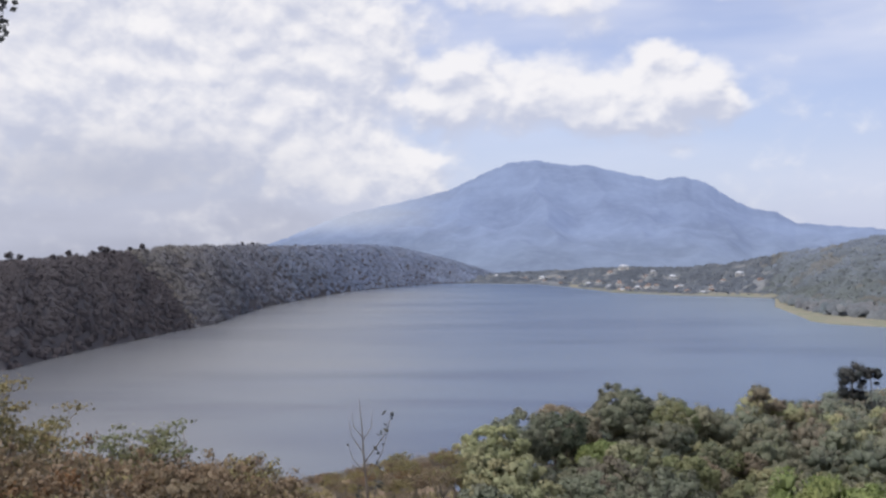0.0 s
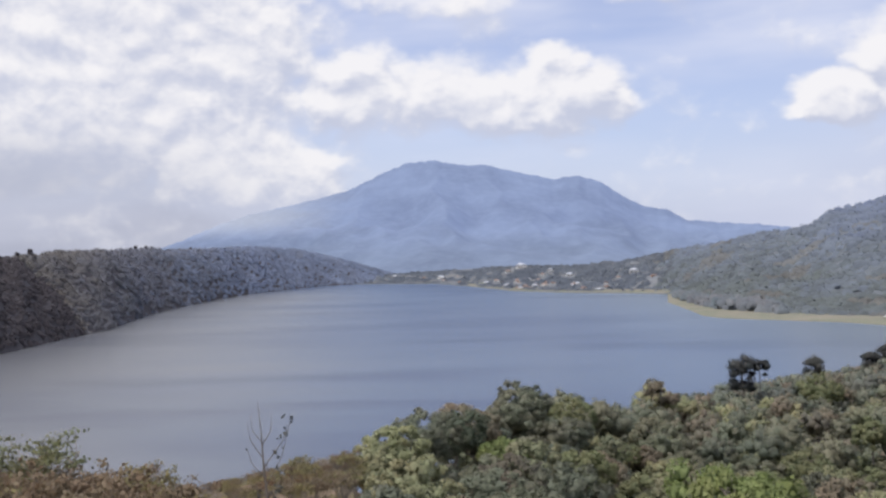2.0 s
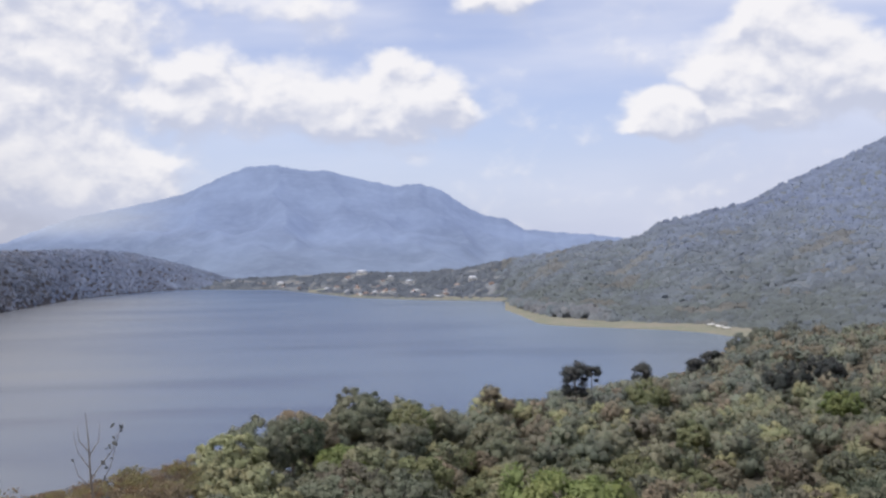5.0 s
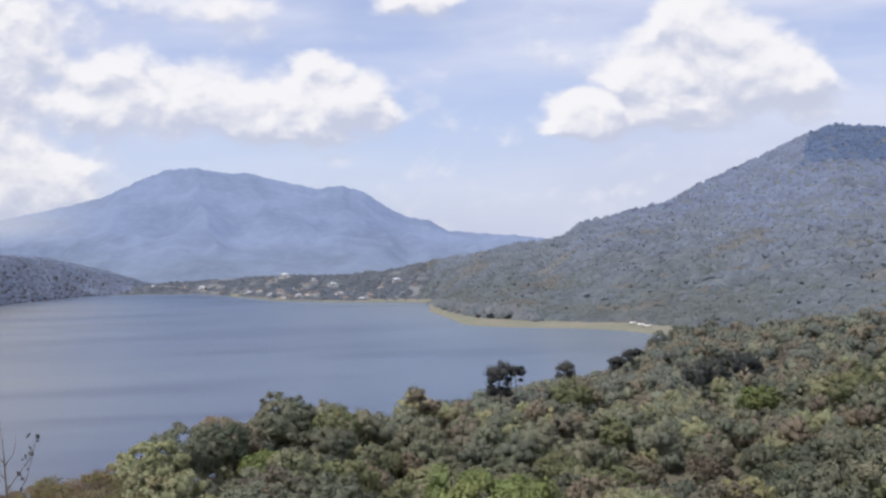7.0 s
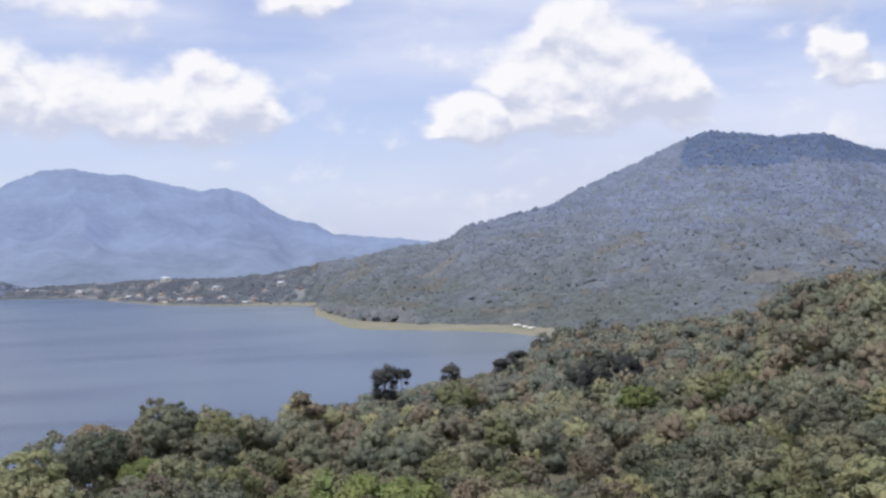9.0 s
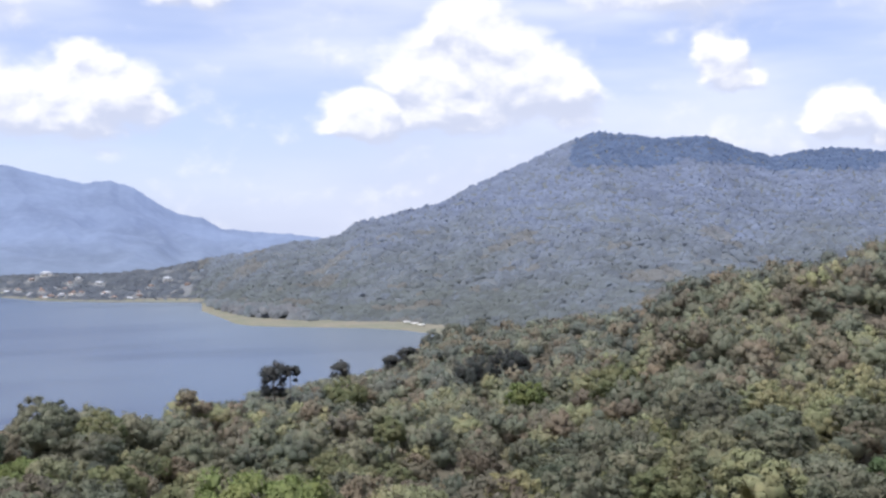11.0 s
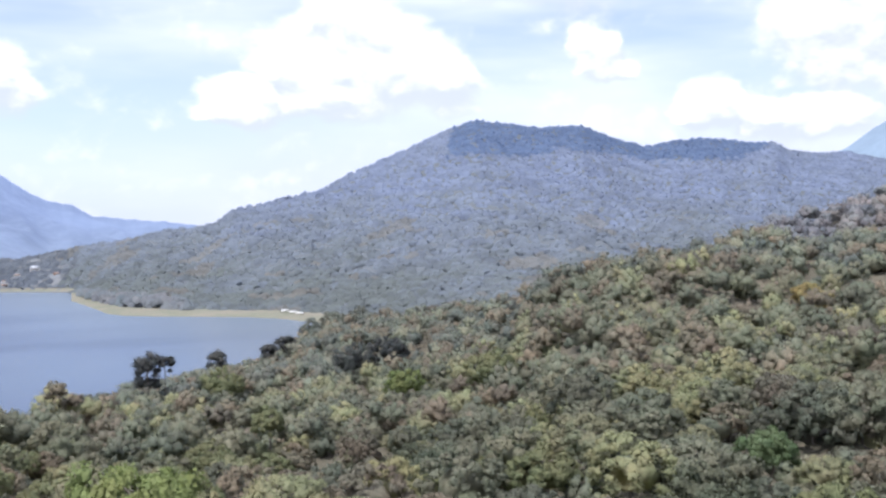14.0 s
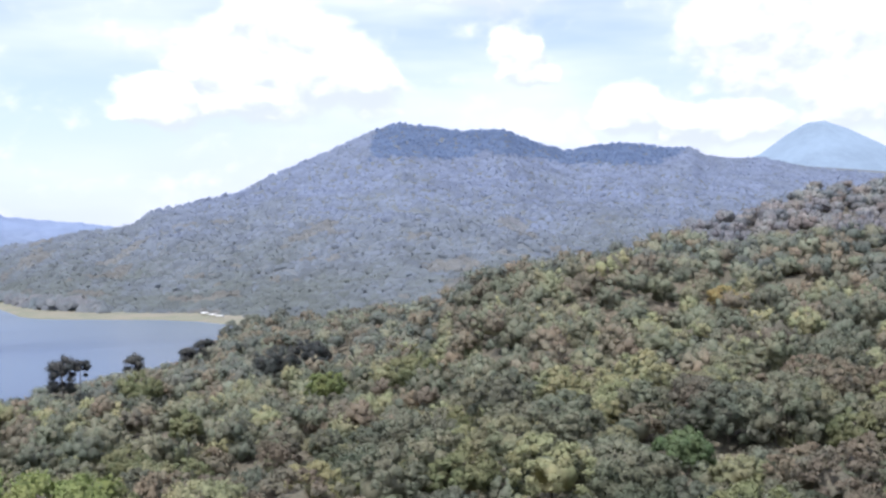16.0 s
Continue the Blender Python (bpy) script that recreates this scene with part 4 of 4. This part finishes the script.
    for choice, mat, label in zones:
        take = left & choice(bb.ravel()[at_face], d.ravel()[at_face], verts[at_face, 2], own.ravel()[at_face])
        left &= ~take
        if mat is not FIELD or not take.any():
            continue
        used, back = np.unique(faces[take], return_inverse=True)
        ob = new(name, mesh_of(name, verts[used], back.reshape(-1, 4), mat, True, tint.ravel()[used]))
        tagged(ob, label, "field", kind="stuff")


def hill_canopy_rows(b):
    rise, crest, foot = hill_table(b)
    u = np.linspace(0.0, 1.03, 150) ** 1.1
    start = foot + np.where(b > 17, 4, 14)
    return start[:, None] + (crest - start)[:, None] * u[None, :]


def open_ground(b, d):
    """Clearings cut mostly on the viewpoint's side of the village houses so they show in view, and fields by the far
    shore.
    """
    out = np.zeros(len(b), bool)
    for hb, hd, hs, _ in HOUSES:
        out |= (np.abs(b - hb) < 0.26 * hs) & (d < hd + 10) & (d > hd - 46)
    x, y = at(b, d)
    return out | ((b < 8.0) & (wave(x, y, 130, 55, 3) > 0.25)) | ((b < 17) & (wave(x, y, 110, 56, 3) > 0.6))


FIELD = soil("village_fields", (0.13, 0.145, 0.165), (0.155, 0.162, 0.17), (0.185, 0.18, 0.172), 0.012)
def summit(b, d, z, o):
    """Where cloud shadow is painted as darker leaves: on the top and along the crest behind it."""
    rise = np.degrees(np.arctan2(z + 6 - EYE, d)) + wave(*at(b, d), 190, 91, 3) * 0.16 + (o - 0.5) * 0.2
    return (rise > np.interp(b, [36, 41, 42, 47, 51, 54], [4.55, 4.6, 4.9, 4.15, 4.2, 6.0])) & (b > 36.1 + (rise - 5.4) * 0.25) & (b < 54)


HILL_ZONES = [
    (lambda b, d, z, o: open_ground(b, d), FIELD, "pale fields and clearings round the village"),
    (lambda b, d, z, o: summit(b, d, z, o), SUMMIT_SHADOW, "dark blue forest on the hill's summit, cloud shadow in its colour"),
    (lambda b, d, z, o: b + (o - 0.5) * 1.5 < 16.8, VILLAGE_WOOD, "hazy blue-grey trees round the lakeside village"),
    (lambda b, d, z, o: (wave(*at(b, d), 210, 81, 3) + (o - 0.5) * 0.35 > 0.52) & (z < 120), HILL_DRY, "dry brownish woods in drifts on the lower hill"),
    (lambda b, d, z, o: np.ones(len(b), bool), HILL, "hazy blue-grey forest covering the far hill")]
canopy("fields", 1.0, 18.0, 0.14, hill_canopy_rows, hill_height, 14.0, 3.5, 15, HILL_ZONES)
SMALL = [dome_crown(120 + k, 8, 170, 0.20, 0.8, 0.2, ball=ICO1) for k in range(6)]


def crowns_over(name, b, d, ground, zones, size, lift, r, tall, shapes, tone, even):
    """Rounded crowns over a hill, zone by zone as in canopy()."""
    x, y = at(b, d)
    z, o = ground(b, d), r.rand(len(b))
    w = r.uniform(*size, len(b))
    rows = np.stack([x, y, z + r.uniform(*lift, len(b)) + 0.5 * w, w], 1)
    tones, slope = tone(b, d, z, r), ground_normal(ground, b, d)
    left = np.ones(len(b), bool)
    for choice, mat, label in zones:
        take = left & choice(b, d, z, o)
        left &= ~take
        if take.any() and mat is not FIELD:
            joined_wood(name, rows[take], shapes, mat, label, "forest", r, tall, tones[take], slope[take], even)


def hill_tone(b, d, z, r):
    """Haze put into the leaf tone: grey-green at the foot to blue-grey on the heights, in drifts."""
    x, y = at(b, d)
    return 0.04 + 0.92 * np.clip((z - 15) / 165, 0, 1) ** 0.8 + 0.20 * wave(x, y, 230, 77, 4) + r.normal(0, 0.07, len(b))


b, d, r = scatter(1.2, 62, 930, 2950, 10.4, 15)
rise, crest, foot = hill_table(b)
ok = (d > foot - np.where(b > 17, 4, -14)) & (d < crest * 1.02) & (r.rand(len(b)) < 0.95)
ok &= np.degrees(np.arctan2(hill_height(b, d) + 8 - EYE, d)) > curve(NEAR_CREST, b, 1) - 0.7  # the rest lies hidden behind the near slope
b, d = b[ok], d[ok]
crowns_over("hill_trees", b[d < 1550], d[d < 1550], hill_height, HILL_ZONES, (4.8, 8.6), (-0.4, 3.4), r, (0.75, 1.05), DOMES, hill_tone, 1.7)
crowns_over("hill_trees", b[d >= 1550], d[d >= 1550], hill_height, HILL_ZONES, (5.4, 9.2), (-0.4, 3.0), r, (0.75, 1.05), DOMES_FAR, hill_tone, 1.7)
# a dark grove behind the spit
b, d, r = scatter(17.0, 22.6, 1240, 1720, 8.6, 18)
edge, foot = curve(SPIT, b, 1), curve(HILL_CREST, b, 3)
ok = (d > edge + 0.78 * (foot - edge)) & (d < foot + 45)
b, d = b[ok], d[ok]
x, y = at(b, d)
joined_wood("dark_grove", np.stack([x, y, np.maximum(hill_height(b, d), 1.0) + r.uniform(6, 16, len(b)), r.uniform(4.5, 8, len(b))], 1), DOMES, GROVE,
            "dark grove of trees behind the lake shore", "forest", r, slope=np.tile((0.0, -0.3, 1.0), (len(b), 1)), even=0.9)



def ridge_share(b, d):
    return (d - curve(RIDGE_CREST, b, 3)) / (curve(RIDGE_CREST, b, 2) - curve(RIDGE_CREST, b, 3))


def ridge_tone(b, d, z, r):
    """Haze put into the leaf tone: grey-brown woods on the spur, bluer towards the lake's far end."""
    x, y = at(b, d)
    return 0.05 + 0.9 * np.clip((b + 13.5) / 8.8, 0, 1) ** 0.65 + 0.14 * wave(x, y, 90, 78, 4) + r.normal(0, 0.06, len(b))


# Shade and sun on the ridge are painted by changing the leaf material.
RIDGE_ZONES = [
    (lambda b, d, z, o: b + (o - 0.5) * 0.25 < -12.9 - 3.4 * np.clip(ridge_share(b, d), 0, 1), RIDGE_SHADE, "dark shaded forest on the steep spur"),
    (lambda b, d, z, o: (b + (o - 0.5) * 1.0 < -12.4 - 3.4 * np.clip(ridge_share(b, d), 0, 1)) & (o > 0.45), RIDGE_EDGE, "trees coloured pale as if sunlit along the spur's edge"),
    (lambda b, d, z, o: np.ones(len(b), bool), RIDGE_LIT, "grey-brown forest on the ridge above the lake, haze-blue farther off")]
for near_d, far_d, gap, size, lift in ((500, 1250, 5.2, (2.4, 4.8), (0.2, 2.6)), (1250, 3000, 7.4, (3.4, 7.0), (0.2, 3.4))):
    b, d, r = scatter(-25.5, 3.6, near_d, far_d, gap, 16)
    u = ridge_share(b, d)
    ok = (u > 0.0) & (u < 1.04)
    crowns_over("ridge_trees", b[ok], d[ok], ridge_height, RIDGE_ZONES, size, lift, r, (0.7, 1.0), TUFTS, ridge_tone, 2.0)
crest_tree = tree("crest_tree", 130, 3.4, 11.5, RIDGE_SHADE, 420, 0.9, "tall dark tree standing up from the ridge", 1.0, 12, spread=0.6, size=(0.26, 0.42), skirt=0.9)
r = np.random.RandomState(44)
for k in range(44):
    b = float(r.uniform(-23.5, -14.5) if k < 30 else r.uniform(-14.5, -5.0))
    ob = crest_tree if k == 0 else copy_thing(crest_tree, Matrix())
    stand(ob, b, float(curve(RIDGE_CREST, b, 2)) + float(r.uniform(-12, 6)), k * 70, float(r.uniform(0.45, 1.0) if r.rand() < 0.75 else r.uniform(1.0, 1.3)), 4.8, ridge_height)
    ob["group"] = "trees on the ridge crest"

# undergrowth between the near trees
b, d, r = scatter(1.2, 63, 92, 330, 8.2, 19)
ok = d < curve(NEAR_CREST, b, 2) * 1.15
b, d = b[ok], d[ok]
x, y = at(b, d)
joined_wood("undergrowth", np.stack([x, y, near_height(b, d) + r.uniform(2.5, 6.0, len(b)), r.uniform(2.8, 4.6, len(b))], 1), SMALL, FOREST,
            "green bushes growing between the forest trees", "undergrowth", r)

# ---------------------------------------------------------------- shores


def spit_rows(b):
    inner, foot = curve(SPIT, b, 1), hill_table(b)[2]
    return inner[:, None] + (foot + 25 - inner)[:, None] * np.linspace(0, 1, 14)[None, :]


def spit_height(b, d):
    inner, foot = curve(SPIT, b, 1), hill_table(b)[2]
    x, y = at(b, d)
    u = (d - inner) / (foot - inner)
    return -0.5 + np.clip(u * 6, 0, 1) * 1.6 + np.clip(u, 0, 1) * 0.9 + wave(x, y, 40, 41, 3) * 0.35 * np.clip(u * 4, 0, 1)


landform("shore", 16.9, 36, 0.1, spit_rows, spit_height, SHORE, "pale grassy spit along the far shore", "shore")
landform("lake_beach", 6.6, 17.8, 0.1, lambda b: hill_table(b)[2][:, None] + np.linspace(-16, 60, 8)[None, :],
         lambda b, d: -0.4 + np.clip((d - hill_table(b)[2] + 16) / 14, 0, 1) * 2.2 + np.clip((d - hill_table(b)[2]) / 60, 0, 1) * 2.5, SHORE,
         "narrow pale beach below the village", "shore")
landform("lake_meadow", 0.5, 8.0, 0.1, lambda b: np.interp(b, [0.5, 2.5, 5.2, 6.5, 8.0], [2540, 2600, 2480, 2300, 2120])[:, None] + np.linspace(0, 160, 10)[None, :],
         lambda b, d: -0.5 + np.clip((d - np.interp(b, [0.5, 2.5, 5.2, 6.5, 8.0], [2540, 2600, 2480, 2300, 2120])) / 160, 0, 1) * 6.5, MEADOW,
         "pale green meadow on the lake's far shore", "meadow")

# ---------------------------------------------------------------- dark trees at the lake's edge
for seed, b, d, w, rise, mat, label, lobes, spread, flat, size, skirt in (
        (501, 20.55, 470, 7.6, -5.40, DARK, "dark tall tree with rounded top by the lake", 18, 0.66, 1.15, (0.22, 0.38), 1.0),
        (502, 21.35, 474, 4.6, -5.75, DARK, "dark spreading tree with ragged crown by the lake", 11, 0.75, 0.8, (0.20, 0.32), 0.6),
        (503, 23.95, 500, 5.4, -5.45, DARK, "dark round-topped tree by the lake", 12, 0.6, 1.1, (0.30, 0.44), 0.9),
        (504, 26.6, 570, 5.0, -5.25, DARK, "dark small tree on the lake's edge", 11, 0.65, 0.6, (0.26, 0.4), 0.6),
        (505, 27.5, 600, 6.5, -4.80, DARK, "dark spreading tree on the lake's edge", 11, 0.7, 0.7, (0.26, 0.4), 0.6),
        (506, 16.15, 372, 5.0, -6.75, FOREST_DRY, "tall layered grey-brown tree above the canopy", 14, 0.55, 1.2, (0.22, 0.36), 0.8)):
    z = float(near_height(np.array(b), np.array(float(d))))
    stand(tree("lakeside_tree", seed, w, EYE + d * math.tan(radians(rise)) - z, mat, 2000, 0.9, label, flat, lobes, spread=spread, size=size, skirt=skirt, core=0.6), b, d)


# ---------------------------------------------------------------- shrubs on the bank below the viewpoint
def shrub(seed, w, high, mat, leaves, leaf, label, twigs=11, bare=0.3, bark_mat=None, kind="shrub"):
    """A bush of thin forking stems with loose leaf sprays; bare: the share of twigs without leaves."""
    r = np.random.RandomState(seed)
    top = new(kind)
    stems, sprays = [], []
    for k in range(twigs):
        ang, out = r.uniform(0, 6.283), w * math.sqrt(r.uniform(0.02, 1))
        tip = np.array([math.cos(ang) * out, math.sin(ang) * out, high * r.uniform(0.6, 1.0) * (1 - 0.25 * (out / w) ** 2)])
        mid = tip * np.array([0.45, 0.45, 0.55]) + r.normal(0, 0.06 * w, 3)
        stems.append(tube([(r.normal(0, 0.08), r.normal(0, 0.08), -0.3), mid, tip], [0.035, 0.022, 0.007], 4))
        for j in range(3):
            s0 = mid + (tip - mid) * r.uniform(0.1, 0.9)
            e0 = s0 + np.array([r.normal(0, 0.22 * w), r.normal(0, 0.22 * w), r.uniform(0.1, 0.3) * high])
            stems.append(tube([s0, (s0 + e0) / 2 + r.normal(0, 0.03, 3), e0], [0.014, 0.009, 0.004], 3))
            if r.rand() > bare:
                m = max(3, leaves // (twigs * 3))
                dirs = unit(r.normal(0, 1, (m, 3)) + (0, 0, 0.5))
                pts = e0 + dirs * r.uniform(0.05, 0.30 * w ** 0.5, (m, 1)) * np.array([1.2, 1.2, 0.7])
                sprays.append(leaf_blades(pts, dirs, unit(dirs + (0, 0, 0.5)), leaf, r, 0.8))
    part("branchwork", merge(stems), bark_mat or BARK, top)
    sh = merge(sprays)
    part("foliage", sh, mat, top, "", np.full(len(sh[0]), r.uniform()))
    return tagged(top, label, "shrub")


SHRUBS = [shrub(600, 1.5, 2.0, SHRUB, 1000, 0.14, "olive-brown shrub with small dry leaves", bare=0.1), shrub(601, 1.3, 1.7, RUST, 700, 0.13, "rusty brown shrub with half-bare twigs", bare=0.3),
          shrub(602, 1.6, 2.1, OLIVE, 950, 0.14, "yellow-green leafy shrub on the bank", bare=0.1), shrub(603, 1.2, 1.9, SHRUB, 260, 0.10, "dry grey shrub with mostly bare twigs", 26, 0.7, PALE_BARK)]
r = np.random.RandomState(61)
first = [True] * 4
for k in range(300):
    b = r.uniform(-31, 0.5)
    d = r.uniform(33, 62) if k < 220 else r.uniform(62, 95)
    if b > -7.0 and d < 62 and r.rand() < 0.85:
        continue
    j = int(r.choice(4, p=[0.38, 0.18, 0.12, 0.32]))
    if first[j]:
        ob, first[j] = SHRUBS[j], False
    else:
        ob = copy_thing(SHRUBS[j], Matrix())
    s = r.uniform(0.5, 0.95) * np.interp(b, [-24, -18, -10, -6, 0], [1.6, 1.6, 1.3, 0.85, 0.55]) * (0.6 if d > 62 else 1)
    stand(ob, b, d, r.uniform(0, 360), float(s))
    ob["group"] = "shrubs of the bank"


for k in range(46):
    b, d = r.uniform(-9, 1.2), r.uniform(66, 97)
    j = int(r.choice(4, p=[0.4, 0.2, 0.2, 0.2]))
    stand(copy_thing(SHRUBS[j], Matrix()), b, d, r.uniform(0, 360), r.uniform(0.22, 0.5))

for k in range(90):  # low green scrub that thickens towards the wood
    b, d = r.uniform(-6.5, 2.0), r.uniform(58, 91)
    ob = copy_thing(SHRUBS[int(r.choice(4, p=[0.3, 0.1, 0.5, 0.1]))], Matrix())
    stand(ob, b, d, r.uniform(0, 360), float(r.uniform(0.4, 0.75) * np.interp(b, [-6.5, 0, 2], [0.7, 1.0, 1.25])))
    ob["group"] = "shrubs of the bank"

# dry grass on the bank
tb, td = r.uniform(-30, 1.5, 4200), 30 + 68 * r.uniform(0, 1, 4200) ** 1.6
tx, ty = at(tb, td)
tz = near_height(tb, td)
gv = []
for k in range(5):
    a, h, lean = r.uniform(0, 6.283, 4200), r.uniform(0.12, 0.45, 4200), r.normal(0, 0.22, (2, 4200))
    ox, oy = tx + r.normal(0, 0.15, 4200), ty + r.normal(0, 0.15, 4200)
    gv.append(np.stack([np.stack([ox - 0.035 * np.cos(a), oy - 0.035 * np.sin(a), tz - 0.05], 1), np.stack([ox + 0.035 * np.cos(a), oy + 0.035 * np.sin(a), tz - 0.05], 1),
                        np.stack([ox + lean[0], oy + lean[1], tz + h], 1)], 1))
gv = np.concatenate(gv).reshape(-1, 3)
GRASS = plain("dry_grass", (0.30, 0.25, 0.13), (0.22, 0.20, 0.10), 0.4, 0.8)
tagged(new("dry_grass", mesh_of("dry_grass", gv, np.arange(len(gv)).reshape(-1, 3), GRASS)), "dry yellow-brown grass on the bank", "grass", kind="stuff")


def light_tree(seed, w, high, mat, label, leaves):
    """A small pale-stemmed tree with a flat, open crown of leaf sprays."""
    r = np.random.RandomState(seed)
    top = new("small_tree")
    stems, sprays = [], []
    fork = np.array([0.1, 0.0, high * 0.2])
    stems.append(tube([(0, 0, -0.5), fork * 0.5 + (0.05, 0, 0), fork], [0.12, 0.10, 0.09], 6))
    for k in range(12):
        ang = k * 0.55 + r.uniform(-0.25, 0.25)
        out = w * r.uniform(0.25, 1.0)
        tip = np.array([math.cos(ang) * out, math.sin(ang) * out, high * r.uniform(0.50, 1.0) * (1.0 if out < 0.8 * w else 0.85)])
        mid = (fork + tip) / 2 + r.normal(0, 0.12, 3)
        stems.append(tube([fork, mid, tip], [0.06, 0.04, 0.014], 5))
        for j in range(5):
            s0 = mid + (tip - mid) * r.uniform(0.0, 0.95)
            e0 = s0 + np.array([r.normal(0, 0.25 * w), r.normal(0, 0.25 * w), r.uniform(0.05, 0.22) * high])
            stems.append(tube([s0, (s0 + e0) / 2 + r.normal(0, 0.04, 3), e0], [0.022, 0.014, 0.006], 4))
            m = leaves // 50
            dirs = unit(r.normal(0, 1, (m, 3)) + (0, 0, 0.6))
            pts = e0 + dirs * r.uniform(0.05, 0.55, (m, 1)) * np.array([1.4, 1.4, 0.45])
            sprays.append(leaf_blades(pts, dirs, unit(dirs + (0, 0, 0.6)), 0.15, r, 0.7))
    part("branchwork", merge(stems), PALE_BARK, top, "pale grey stems")
    sh = merge(sprays)
    part("foliage", sh, mat, top, "", np.full(len(sh[0]), 0.3))
    return tagged(top, label, "tree")


for seed, b, d, w, rise, mat, label, leaves in ((701, -20.9, 44, 2.3, -7.3, OLIVE, "pale-stemmed small tree with yellow-brown leaves", 2300),
                                                (702, -23.0, 42, 1.9, -6.6, OLIVE, "pale-stemmed small tree with thin olive crown", 2000),
                                                (703, -15.3, 46, 1.9, -8.5, LEAFY, "small open tree with flat olive-green crown", 1900),
                                                (704, -26.0, 40, 1.8, -7.0, SHRUB, "small dry tree with thin crown", 2600)):
    z = float(near_height(np.array(b), np.array(float(d))))
    stand(light_tree(seed, w, EYE + d * math.tan(radians(rise)) - z, mat, label, leaves), b, d, seed * 40 % 360)


def sapling():
    """A thin nearly bare sapling with a few dark leaves."""
    r = np.random.RandomState(81)
    top = new("sapling")
    main = [(0, 0, -0.3), (0.02, 0, 1.2), (-0.10, 0, 2.4), (-0.16, 0.05, 3.4), (-0.26, 0.05, 4.35)]
    stems = [tube(main, [0.055, 0.045, 0.032, 0.02, 0.006], 6)]
    sprays = []
    for base_z, dx, dz, leafy in ((1.3, 0.45, 1.0, 4), (1.7, 0.75, 1.9, 9), (2.3, 0.95, 1.7, 8), (2.0, -0.55, 0.9, 1), (2.6, -0.5, 1.1, 0), (3.0, 0.3, 0.9, 0), (0.9, -0.35, 0.9, 3), (1.0, 0.3, 0.6, 7), (0.8, -0.2, 0.5, 6), (3.1, -0.35, 0.8, 0)):
        p0 = np.array([np.interp(base_z, [0, 1.2, 2.4, 3.4, 4.35], [0, 0.02, -0.1, -0.16, -0.26]), 0.03, base_z])
        p2 = p0 + np.array([dx, r.normal(0, 0.2), dz])
        p1 = p0 + (p2 - p0) * 0.5 + np.array([0.12 * np.sign(dx), 0, -0.05])
        stems.append(tube([p0, p1, p2], [0.018, 0.012, 0.004], 4))
        if leafy:
            t = r.uniform(0.45, 1.05, (leafy, 1))
            pts = p0 + (p2 - p0) * t + r.normal(0, 0.06, (leafy, 3))
            dirs = unit(r.normal(0, 1, (leafy, 3)))
            sprays.append(leaf_blades(pts, dirs, dirs, 0.20, r, 0.6))
    part("stem", merge(stems), BARK, top)
    sh = merge(sprays)
    part("foliage", sh, DARK, top, "", np.zeros(len(sh[0])))
    return tagged(top, "thin nearly bare sapling with few dark leaves", "sapling")


stand(sapling(), -3.95, 41, 4, 1.17)


def hanging_branch():
    """The end of a branch that hangs into view, on a tree beside the viewpoint."""
    r = np.random.RandomState(91)
    top = new("overhanging_tree")
    tip = np.array([0.0, 0.0, 0.0])
    stems = [tube([(-3.4, -0.6, -4.6), (-3.2, -0.5, -2.0), (-3.0, -0.4, 0.2), (-2.6, -0.3, 1.4)], [0.16, 0.13, 0.11, 0.07], 8),
             tube([(-2.8, -0.35, 0.9), (-1.6, -0.2, 1.6), (-0.7, 0, 1.5), (-0.12, 0, 0.9), (-0.03, 0, 0.3)], [0.07, 0.045, 0.03, 0.015, 0.004], 6)]
    sprays = []
    for k in range(60):
        t = r.uniform(0, 1)
        p0 = np.array([r.normal(-0.04, 0.03), r.normal(0, 0.05), 0.02 + 0.62 * t])
        dirs = unit(r.normal(0, 1, (2, 3)))
        sprays.append(leaf_blades(p0 + r.normal(0, 0.035, (2, 3)) * np.array([0.6, 1, 1]), dirs, dirs, 0.065, r, 0.5))
    part("branch", merge(stems), BARK, top)
    sh = merge(sprays)
    part("foliage", sh, DARK, top, "", np.zeros(len(sh[0])))
    return tagged(top, "dark tree branch with small leaves hanging beside the viewpoint", "tree")


branch = hanging_branch()
bx, by = at(-21.2, 9.0)
branch.matrix_basis = pose(float(bx), float(by), EYE + 9.0 * math.tan(radians(9.75)), 0, 0, 22)


# ---------------------------------------------------------------- shelters on the spit
TENT = plain("white_sheet", (0.82, 0.82, 0.80), (0.74, 0.75, 0.74), 0.6, 0.5)


def shelter():
    top = new("shelter")
    v = np.array([(-4.5, -2.5, 2.3), (4.5, -2.5, 2.3), (4.5, 2.5, 2.3), (-4.5, 2.5, 2.3), (-4.3, 0, 3.5), (4.3, 0, 3.5)])
    tri = np.array([(0, 1, 5), (0, 5, 4), (1, 2, 5), (2, 3, 4), (2, 4, 5), (3, 0, 4), (2, 1, 0), (3, 2, 0)])
    flat_part("roof", (v, tri), TENT, top)
    for px, py in ((-4.2, -2.2), (4.2, -2.2), (4.2, 2.2), (-4.2, 2.2)):
        flat_part("post", prism([(px - 0.1, px + 0.1, py - 0.1, py + 0.1, -0.6, 2.35)]), BARK, top)
    return tagged(top, "open shelter with white roof on the lake shore", "shelter", "shelters on the shore")


hut = shelter()
stand(hut, 27.45, 1215, 20, 1.0, 0.0, spit_height)
for b, d, turn in ((27.85, 1195, -30), (28.2, 1170, -10)):
    stand(copy_thing(hut, Matrix()), b, d, turn, 0.9, 0.0, spit_height)
